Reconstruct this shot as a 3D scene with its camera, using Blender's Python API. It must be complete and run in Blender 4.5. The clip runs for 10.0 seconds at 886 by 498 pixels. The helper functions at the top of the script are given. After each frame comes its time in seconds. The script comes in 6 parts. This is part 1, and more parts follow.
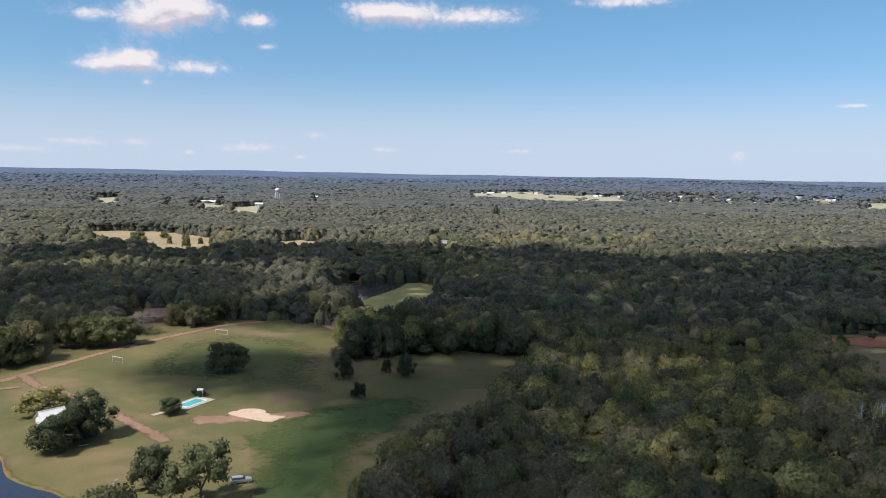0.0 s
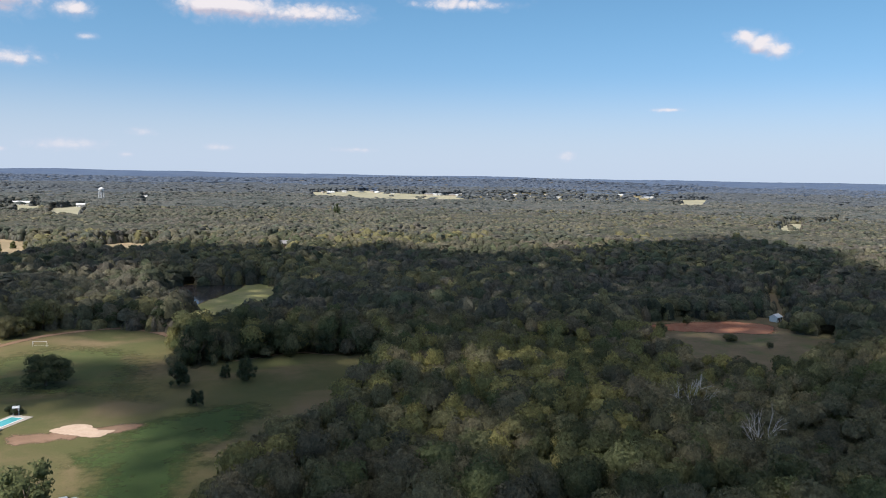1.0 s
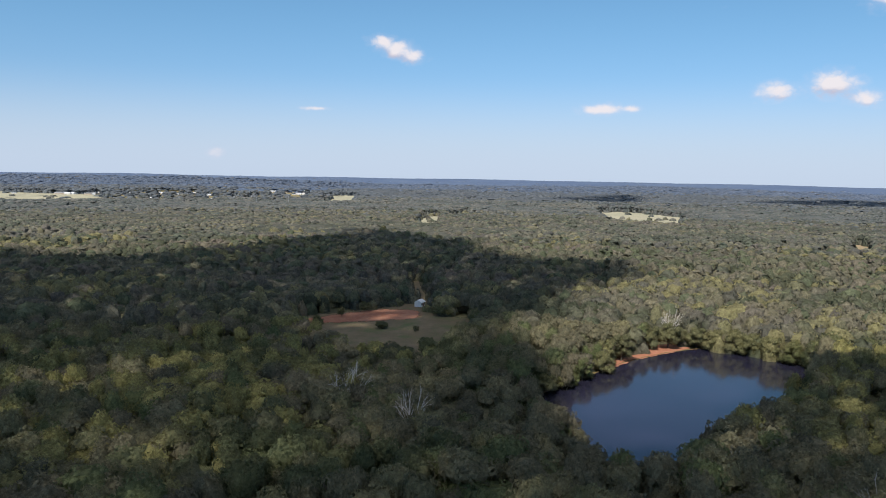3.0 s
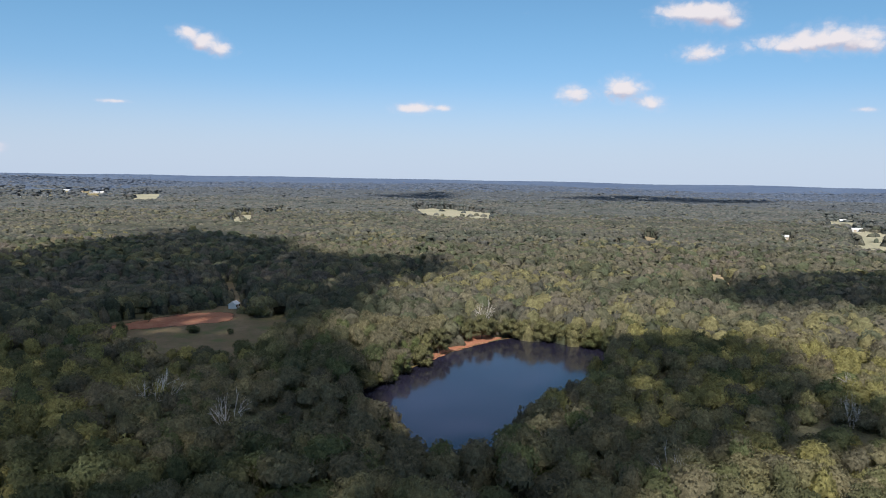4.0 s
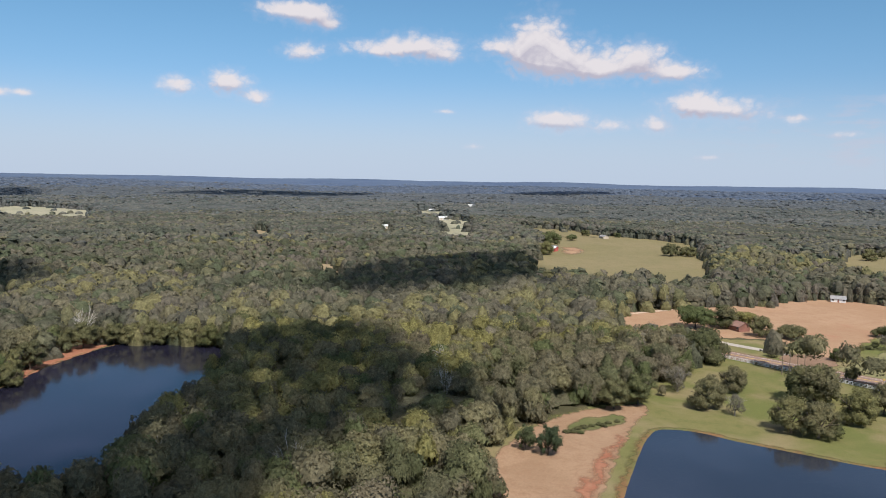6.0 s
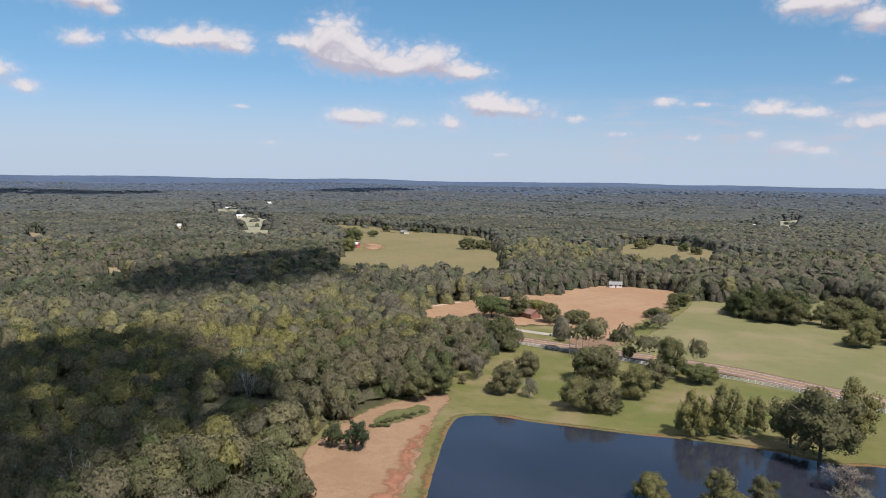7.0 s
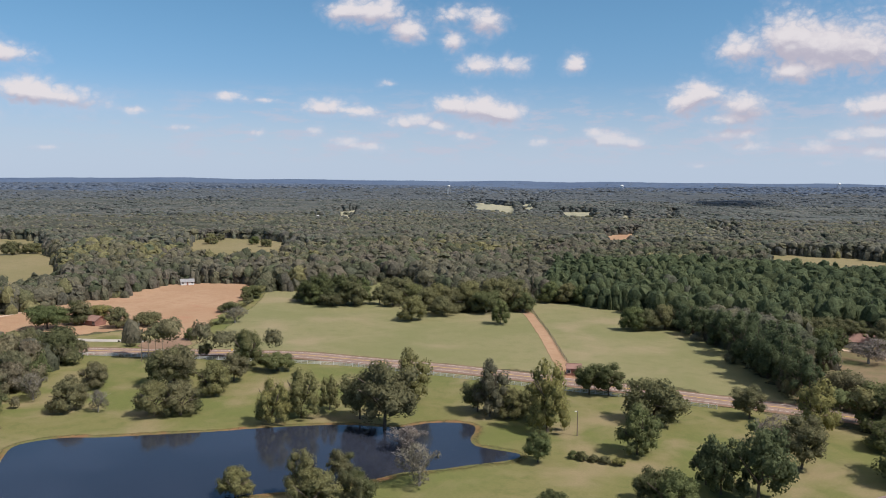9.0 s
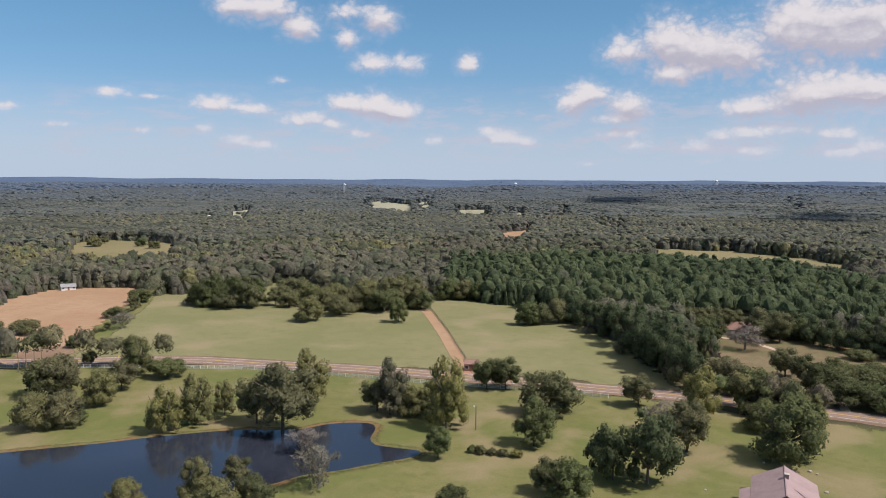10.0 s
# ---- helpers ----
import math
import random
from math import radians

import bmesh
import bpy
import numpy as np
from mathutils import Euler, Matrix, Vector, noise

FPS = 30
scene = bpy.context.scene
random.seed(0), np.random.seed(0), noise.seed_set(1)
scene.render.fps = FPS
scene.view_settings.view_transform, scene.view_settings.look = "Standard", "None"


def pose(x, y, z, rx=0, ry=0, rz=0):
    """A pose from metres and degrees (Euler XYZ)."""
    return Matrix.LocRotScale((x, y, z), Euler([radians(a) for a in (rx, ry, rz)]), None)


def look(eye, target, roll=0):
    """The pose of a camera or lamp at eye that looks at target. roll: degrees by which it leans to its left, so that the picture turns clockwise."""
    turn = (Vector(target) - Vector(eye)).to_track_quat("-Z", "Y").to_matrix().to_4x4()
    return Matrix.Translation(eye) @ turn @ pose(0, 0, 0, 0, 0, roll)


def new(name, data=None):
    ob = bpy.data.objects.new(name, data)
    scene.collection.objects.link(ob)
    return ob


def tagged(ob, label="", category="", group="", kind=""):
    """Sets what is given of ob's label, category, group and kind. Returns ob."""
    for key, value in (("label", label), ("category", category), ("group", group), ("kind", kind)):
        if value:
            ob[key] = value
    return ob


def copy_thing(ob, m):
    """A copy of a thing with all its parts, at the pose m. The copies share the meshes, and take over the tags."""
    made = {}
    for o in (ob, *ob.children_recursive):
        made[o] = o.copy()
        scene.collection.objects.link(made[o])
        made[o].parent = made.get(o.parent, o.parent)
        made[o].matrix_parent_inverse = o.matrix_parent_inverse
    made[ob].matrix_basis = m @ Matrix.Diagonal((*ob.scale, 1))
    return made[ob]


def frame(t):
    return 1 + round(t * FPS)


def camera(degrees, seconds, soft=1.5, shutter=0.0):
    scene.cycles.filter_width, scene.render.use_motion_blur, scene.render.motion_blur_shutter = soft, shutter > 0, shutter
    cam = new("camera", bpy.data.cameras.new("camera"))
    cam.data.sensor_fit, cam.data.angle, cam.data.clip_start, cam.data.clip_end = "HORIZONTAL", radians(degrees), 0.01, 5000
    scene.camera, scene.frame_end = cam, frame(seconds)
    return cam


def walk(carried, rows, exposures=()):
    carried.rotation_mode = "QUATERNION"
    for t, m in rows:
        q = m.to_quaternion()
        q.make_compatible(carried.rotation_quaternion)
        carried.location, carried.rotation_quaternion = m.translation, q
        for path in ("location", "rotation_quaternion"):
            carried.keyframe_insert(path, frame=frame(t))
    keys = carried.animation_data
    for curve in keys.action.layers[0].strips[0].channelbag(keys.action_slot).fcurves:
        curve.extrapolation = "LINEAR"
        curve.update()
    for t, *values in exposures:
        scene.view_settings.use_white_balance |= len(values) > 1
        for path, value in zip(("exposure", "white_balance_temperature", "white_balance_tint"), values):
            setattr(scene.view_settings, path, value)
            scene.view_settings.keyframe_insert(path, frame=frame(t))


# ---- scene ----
# ---- camera: it hovers on one spot, 70 m up, and turns to its right ----
EYE = 70.0
cam = camera(59.12, 10.0, soft=0.95)
TURNS = [
    (0.0, 0.00, -5.69, 1.02),
    (0.5, 5.76, -5.63, 1.06),
    (1.0, 11.64, -5.57, 1.10),
    (1.5, 17.64, -5.52, 1.08),
    (2.0, 23.82, -5.46, 0.97),
    (2.5, 30.21, -5.39, 1.02),
    (4.0, 50.11, -5.28, 1.05),
    (4.5, 57.12, -5.25, 1.09),
    (5.0, 64.06, -5.26, 1.10),
    (5.5, 71.05, -5.23, 1.09),
    (7.0, 92.60, -5.22, 0.91),
    (7.5, 100.18, -5.21, 0.79),
    (8.0, 107.81, -5.20, 0.72),
    (8.5, 115.63, -5.23, 0.66),
    (9.0, 123.44, -5.25, 0.52),
    (9.2, 126.62, -5.27, 0.44),
    (9.3, 128.22, -5.28, 0.42),
    (9.4, 129.72, -5.29, 0.40),
    (9.5, 130.82, -5.30, 0.39),
    (9.6, 131.01, -5.32, 0.37),
    (10.0, 131.01, -5.32, 0.33),
]
walk(cam, [(t, pose(0, 0, EYE, 90 + tilt, 0, -turn) @ pose(0, 0, 0, 0, 0, lean)) for t, turn, tilt, lean in TURNS], [(0.0, 0.22), (2.5, 0.2), (5.0, 0.1), (7.0, 0.02), (10.0, 0.0)])

# ---- light: afternoon sun from behind, clear sky with small cumulus ----
SUN_AZ, SUN_EL = 240.0, 53.0
TO_SUN = Vector((math.sin(radians(SUN_AZ)) * math.cos(radians(SUN_EL)), math.cos(radians(SUN_AZ)) * math.cos(radians(SUN_EL)), math.sin(radians(SUN_EL))))
sun = new("sun", bpy.data.lights.new("sun", "SUN"))
sun.data.energy, sun.data.angle, sun.data.color = 5.0, radians(0.5), (1.0, 0.95, 0.89)
sun.matrix_world = look((0, 0, 0), -TO_SUN)

world = bpy.data.worlds.new("sky")
scene.world = world
world.use_nodes = True


class Nodes:
    """A short way to write node trees."""

    def __init__(self, tree):
        self.tree = tree
        tree.nodes.clear()

    def add(self, kind, **sets):
        n = self.tree.nodes.new(kind)
        if "operation" in sets:
            n.operation = sets["operation"]
        if "use_clamp" in sets:
            n.use_clamp = sets["use_clamp"]
        if "interpolation_type" in sets:
            n.clamp, n.interpolation_type = True, sets["interpolation_type"]
        if "data_type" in sets:
            n.data_type, n.blend_type = sets["data_type"], sets["blend_type"]
        if "sky_type" in sets:
            n.sky_type, n.sun_disc = sets["sky_type"], False
        if "attribute_name" in sets:
            n.attribute_name = sets["attribute_name"]
        return n

    def link(self, a, b):
        self.tree.links.new(a, b)

    def put(self, socket, value):
        if hasattr(value, "is_output"):
            self.link(value, socket)
        else:
            socket.default_value = value

    def math(self, op, a, b=0.0, c=0.0, clamp=False):
        n = self.add("ShaderNodeMath", operation=op, use_clamp=clamp)
        for i, v in enumerate((a, b, c)):
            if i < len(n.inputs):
                self.put(n.inputs[i], v)
        return n.outputs[0]

    def vec(self, op, a, b=(0, 0, 0), out=0):
        n = self.add("ShaderNodeVectorMath", operation=op)
        self.put(n.inputs[0], a)
        if op == "SCALE":
            self.put(n.inputs["Scale"], b)
        else:
            self.put(n.inputs[1], b)
        return n.outputs[out]

    def noise(self, vector, scale, detail=3.0, rough=0.55, distort=0.0):
        n = self.add("ShaderNodeTexNoise")
        if vector is not None:
            self.link(vector, n.inputs["Vector"])
        n.inputs["Scale"].default_value, n.inputs["Detail"].default_value = scale, detail
        n.inputs["Roughness"].default_value, n.inputs["Distortion"].default_value = rough, distort
        return n.outputs["Fac"]

    def span(self, value, lo, hi, a=0.0, b=1.0, smooth=True):
        n = self.add("ShaderNodeMapRange", interpolation_type="SMOOTHSTEP" if smooth else "LINEAR")
        for i, v in enumerate((value, lo, hi, a, b)):
            self.put(n.inputs[i], v)
        return n.outputs[0]

    def mix(self, fac, a, b, blend="MIX"):
        n = self.add("ShaderNodeMix", data_type="RGBA", blend_type=blend)
        for i, v in ((0, fac), (6, a), (7, b)):
            if isinstance(v, tuple) and len(v) == 3:
                v = (*v, 1)
            self.put(n.inputs[i], v)
        return n.outputs[2]


SKY_STRENGTH, SKY_TINT, SKY_LOW = 0.084, (0.74, 1.08, 1.26), (0.725, 0.86, 1.235)
PUFFS_WEST = [(-24.03, 9.84, 2.23, 0.48), (-20.75, 9.66, 1.86, 1.19), (-19.13, 10.33, 2.32, 1.67), (-17.67, 10.62, 2.55, 1.05), (-13.28, 10.14, 1.30, 0.57), (-23.94, 6.61, 1.62, 0.57), (-22.04, 6.92, 2.41, 0.95), (-20.98, 7.10, 1.16, 0.86), (-17.54, 6.79, 2.23, 0.62), (-12.60, 8.41, 0.74, 0.24), (-5.30, 11.12, 2.32, 0.86), (-2.89, 11.11, 2.79, 0.95), (1.57, 10.89, 3.95, 0.76), (13.02, 11.85, 3.71, 0.43)]
PUFFS_WEST_LOW = [(-24.92, 1.55, 1.86, 0.33), (-21.62, 1.66, 0.93, 0.33), (-9.34, 2.39, 0.93, 0.33), (-14.00, 1.40, 2.09, 0.38), (-28.54, 1.00, 2.32, 0.29), (-4.40, 1.49, 0.84, 0.24), (20.39, 1.52, 0.56, 0.24), (5.25, 1.53, 1.67, 0.19), (-20.72, 5.64, 0.37, 0.29), (-10.46, 0.84, 0.56, 0.19), (-17.99, 0.99, 0.56, 0.19)]
PUFFS_NORTH = [(32.02, 9.35, 0.93, 0.52), (33.04, 8.90, 1.30, 0.67), (34.19, 8.44, 0.93, 0.57), (48.08, 4.90, 1.49, 0.38), (49.98, 4.96, 0.84, 0.24), (27.41, 4.65, 1.11, 0.14), (20.47, 1.27, 0.65, 0.33)]
PUFFS_NORTH_EAST = [(47.72, 4.89, 1.49, 0.38), (49.82, 4.93, 0.65, 0.29), (59.39, 6.00, 1.53, 0.62), (62.56, 6.35, 1.67, 0.95), (64.58, 5.43, 1.11, 0.52), (66.53, 11.40, 2.09, 0.67), (68.55, 11.27, 2.09, 0.95), (69.86, 10.66, 1.02, 0.48), (67.78, 8.67, 1.53, 0.67), (73.47, 9.05, 3.02, 0.62), (76.29, 9.27, 2.79, 0.95), (78.00, 8.77, 1.49, 0.52), (81.86, 9.36, 1.58, 0.72), (84.56, 9.85, 2.32, 1.72), (86.51, 8.60, 3.06, 1.53), (84.14, 8.72, 2.55, 1.19)]
PUFFS_EAST = [(89.16, 7.79, 3.95, 1.00), (91.65, 8.53, 2.09, 1.14), (93.80, 7.58, 2.69, 0.81), (85.17, 4.31, 1.53, 0.76), (86.78, 4.20, 1.95, 0.86), (90.08, 3.92, 1.53, 0.52), (93.12, 3.98, 1.11, 0.67), (95.30, 5.31, 2.14, 0.95), (97.64, 5.01, 2.60, 0.91), (80.13, 2.29, 0.84, 0.24), (96.51, 1.74, 0.84, 0.19), (78.04, 4.76, 0.84, 0.19)]
PUFFS_SOUTH_EAST = [(108.21, 5.54, 1.39, 0.43), (110.80, 5.29, 1.21, 0.24), (114.90, 4.92, 2.04, 0.72), (117.18, 4.66, 1.53, 0.48), (123.80, 5.15, 1.67, 0.81), (126.16, 4.98, 2.60, 1.10), (127.81, 4.51, 1.76, 0.86), (121.05, 3.97, 2.04, 0.72), (123.18, 3.65, 1.30, 0.52), (124.93, 3.00, 1.11, 0.43), (114.19, 3.24, 0.79, 0.48), (116.33, 2.46, 1.58, 0.52), (117.66, 2.15, 1.49, 0.38), (110.08, 3.03, 0.74, 0.33), (96.84, 1.71, 0.60, 0.19), (101.94, 4.30, 0.84, 0.29), (105.02, 3.28, 1.11, 0.24)]
PUFFS_SOUTH_HIGH = [(116.34, 11.56, 1.76, 0.95), (118.55, 11.56, 2.60, 1.14), (120.76, 10.36, 1.53, 0.95), (124.08, 9.64, 0.84, 0.95), (126.49, 11.04, 1.53, 1.05), (124.16, 11.46, 1.95, 0.72), (119.31, 6.71, 0.74, 0.33), (126.00, 7.95, 1.76, 0.81), (128.26, 8.00, 1.53, 0.76)]
PUFFS_SOUTH = [(132.80, 8.03, 1.02, 0.81), (143.96, 8.69, 1.76, 1.24), (146.61, 9.25, 2.23, 2.00), (149.22, 8.77, 3.06, 2.29), (151.42, 8.11, 1.95, 1.81), (146.68, 7.09, 2.55, 0.81), (154.48, 9.92, 2.60, 2.67), (156.83, 9.58, 3.53, 2.19), (159.22, 9.74, 2.60, 2.67), (140.51, 5.15, 1.53, 1.10), (141.49, 5.93, 1.76, 0.95), (144.25, 5.03, 2.00, 1.24), (143.11, 4.06, 2.14, 0.52), (143.33, 3.11, 1.95, 0.57)]
PUFFS_SOUTH_LOW = [(144.72, 2.23, 1.76, 0.43), (152.26, 4.75, 2.55, 0.86), (155.36, 5.39, 2.60, 2.05), (157.99, 5.64, 2.60, 1.57), (159.75, 5.57, 1.76, 1.33), (150.16, 2.97, 0.93, 0.43), (152.33, 3.05, 2.00, 0.62), (154.77, 3.20, 1.76, 0.52), (148.90, 2.13, 1.95, 0.62), (152.73, 1.92, 1.95, 0.62), (157.47, 2.93, 1.53, 0.52), (157.86, 1.69, 1.53, 0.43), (159.77, 2.03, 1.76, 0.62), (135.31, 2.76, 2.00, 0.67), (136.94, 2.56, 1.11, 0.52), (130.39, 2.54, 1.11, 0.43), (134.07, 3.29, 0.74, 0.43), (141.40, 0.95, 0.74, 0.19), (149.49, 1.16, 0.74, 0.19)]


def build_sky():
    """Clear air with small fair-weather clouds: puffs at a bearing and height in degrees, with half their width and height, frayed by noise."""
    n = Nodes(world.node_tree)
    sky = n.add("ShaderNodeTexSky", sky_type="NISHITA")
    sky.sun_elevation, sky.sun_rotation = radians(SUN_EL), radians(SUN_AZ)
    sky.altitude, sky.air_density, sky.dust_density, sky.ozone_density = 150, 1.0, 0.3, 1.2
    way = n.add("ShaderNodeTexCoord").outputs["Generated"]
    split = n.add("ShaderNodeSeparateXYZ")
    n.link(way, split.inputs[0])
    bearing = n.math("MULTIPLY", n.math("ARCTAN2", split.outputs[0], split.outputs[1]), 57.2958)
    height = n.math("MULTIPLY", n.math("ARCSINE", split.outputs[2]), 57.2958)
    flat = n.add("ShaderNodeCombineXYZ")
    n.link(bearing, flat.inputs[0])
    n.put(flat.inputs[1], n.math("MULTIPLY", height, 1.25))
    fine, broad = n.noise(flat.outputs[0], 0.8, 4, 0.52), n.noise(flat.outputs[0], 0.3, 3, 0.5)
    billow = n.math("ABSOLUTE", n.math("SUBTRACT", fine, 0.5))
    fray = n.math("ADD", n.math("MULTIPLY", n.math("SUBTRACT", billow, 0.08), 2.6), n.math("MULTIPLY", n.math("SUBTRACT", broad, 0.5), 1.5))

    def field(up):
        at = n.add("ShaderNodeCombineXYZ")
        n.link(bearing, at.inputs[0])
        n.put(at.inputs[1], n.math("ADD", height, up))
        total = 0.0001
        for a, e, w, h in PUFFS_WEST + PUFFS_WEST_LOW + PUFFS_NORTH + PUFFS_NORTH_EAST + PUFFS_EAST + PUFFS_SOUTH_EAST + PUFFS_SOUTH_HIGH + PUFFS_SOUTH + PUFFS_SOUTH_LOW:
            d = n.add("ShaderNodeVectorMath", operation="MULTIPLY_ADD")
            n.link(at.outputs[0], d.inputs[0])
            d.inputs[1].default_value, d.inputs[2].default_value = (1 / w, 1 / h, 0), (-a / w, -e / h, 0)
            near = n.math("EXPONENT", n.math("MULTIPLY", n.vec("DOT_PRODUCT", d.outputs[0], d.outputs[0], 1), -2.4))
            total = n.math("MULTIPLY_ADD", near, min(1.0, 0.22 + 0.85 * h), total)
        return n.math("SUBTRACT", 1.0, n.math("SQRT", n.math("MAXIMUM", n.math("DIVIDE", n.math("LOGARITHM", total, math.e), -2.4), 0.0)))

    here, above = field(0.0), field(0.7)
    body = n.math("ADD", here, n.math("MULTIPLY", fray, 0.78))
    cover = n.span(body, -0.06, 0.72, 0.0, 0.96)
    wisps = n.span(n.math("ADD", here, n.math("MULTIPLY", fray, 0.9)), -0.55, 0.35, 0.0, 0.16)
    lit = n.span(n.math("ADD", n.math("SUBTRACT", here, above), n.math("MULTIPLY", fray, 0.55)), -0.35, 0.5)
    cloud = n.mix(lit, (0.49, 0.465, 0.555), (0.775, 0.73, 0.755))
    long = n.add("ShaderNodeCombineXYZ")
    n.put(long.inputs[0], n.math("MULTIPLY", bearing, 0.42))
    n.put(long.inputs[1], n.math("MULTIPLY", height, 1.5))
    scud = n.span(n.noise(long.outputs[0], 0.8, 4, 0.6), 0.47, 0.66, 0.0, 0.45)
    scud = n.math("MULTIPLY", scud, n.math("MULTIPLY", n.span(bearing, 88.0, 116.0), n.math("MULTIPLY", n.span(height, 0.6, 2.0), n.span(height, 4.0, 7.0, 1.0, 0.0))))
    blue = n.vec("MULTIPLY", sky.outputs[0], n.mix(n.span(height, 0.0, 13.0), SKY_LOW, SKY_TINT))
    blue = n.vec("SCALE", blue, SKY_STRENGTH)
    blue = n.mix(n.span(height, 0.0, 7.5, 0.85, 0.0), blue, (0.492, 0.59, 0.745))
    blue = n.mix(wisps, blue, (0.7, 0.65, 0.75))
    blue = n.mix(scud, blue, (0.57, 0.54, 0.64))
    color = n.mix(n.math("MULTIPLY", cover, n.span(height, 0.3, 5.5, 0.42, 1.0)), blue, cloud)
    # Unseen bright clouds above the view, added to lift the light in shade.
    high = n.math("MULTIPLY", n.span(n.noise(way, 3.2, 6, 0.6), 0.44, 0.6), n.span(height, 32.0, 42.0))
    color = n.mix(high, color, (1.05, 1.02, 1.0))
    back = n.add("ShaderNodeBackground")
    n.link(color, back.inputs["Color"])
    back.inputs["Strength"].default_value = 1.0
    out = n.add("ShaderNodeOutputWorld")
    n.link(back.outputs[0], out.inputs["Surface"])


build_sky()


# ---- materials ----
def material(name):
    m = bpy.data.materials.new(name)
    m.use_nodes = True
    return m, Nodes(m.node_tree)


def finish(n, color, rough=0.9, bump=None, strength=0.3, distance=0.1, metal=0.0, alpha=None, through_light=0.0, specular=0.3, normal=None):
    p = n.add("ShaderNodeBsdfPrincipled")
    if isinstance(color, tuple):
        color = (*color, 1)
    n.put(p.inputs["Base Color"], color)
    n.put(p.inputs["Roughness"], rough)
    p.inputs["Metallic"].default_value = metal
    p.inputs["Specular IOR Level"].default_value = specular
    if bump is not None:
        b = n.add("ShaderNodeBump")
        b.inputs["Strength"].default_value, b.inputs["Distance"].default_value = strength, distance
        n.link(bump, b.inputs["Height"])
        n.link(b.outputs[0], p.inputs["Normal"])
    if normal is not None:
        n.link(normal, p.inputs["Normal"])
    shader = p.outputs[0]
    if through_light:
        t = n.add("ShaderNodeBsdfTranslucent")
        n.put(t.inputs["Color"], color)
        mixer = n.add("ShaderNodeMixShader")
        mixer.inputs[0].default_value = through_light
        n.link(shader, mixer.inputs[1])
        n.link(t.outputs[0], mixer.inputs[2])
        shader = mixer.outputs[0]
    if alpha is not None:
        clear = n.add("ShaderNodeBsdfTransparent")
        mixer = n.add("ShaderNodeMixShader")
        n.put(mixer.inputs[0], alpha)
        n.link(clear.outputs[0], mixer.inputs[1])
        n.link(shader, mixer.inputs[2])
        shader = mixer.outputs[0]
    out = n.add("ShaderNodeOutputMaterial")
    n.link(shader, out.inputs["Surface"])


def land(name, low, mid, high, broad=40.0, fine=4.0, soft_edge=True, spot=None, spot_share=0.6):
    """Ground cover: three tones mixed by broad and fine noise, with a ragged edge that lets the soil below show."""
    m, n = material(name)
    where = n.add("ShaderNodeNewGeometry").outputs["Position"]
    a = n.noise(where, 1.0 / broad, 4, 0.6, 0.6)
    b = n.noise(where, 1.0 / fine, 5, 0.7)
    c = n.noise(where, 2.5, 3, 0.7)
    col = n.mix(n.span(a, 0.36, 0.62), low, mid)
    col = n.mix(n.math("MULTIPLY", n.span(b, 0.42, 0.72), 0.75), col, high)
    if spot:
        col = n.mix(n.span(n.noise(where, 1.0 / (broad * 0.6), 4, 0.55, 0.4), spot_share - 0.06, spot_share + 0.2), col, spot)
    shade = n.span(c, 0.25, 0.75, 0.84, 1.14, False)
    scaled = n.vec("SCALE", col, shade)
    alpha = None
    if soft_edge:
        edge = n.add("ShaderNodeAttribute", attribute_name="edge").outputs["Fac"]
        ragged = n.math("ADD", edge, n.math("MULTIPLY", n.math("SUBTRACT", n.noise(where, 0.35, 4, 0.65), 0.5), 1.1))
        alpha = n.span(ragged, 0.15, 0.85)
    finish(n, scaled, 0.95, n.math("ADD", c, b), 0.35, 0.12, alpha=alpha, specular=0.1)
    return m


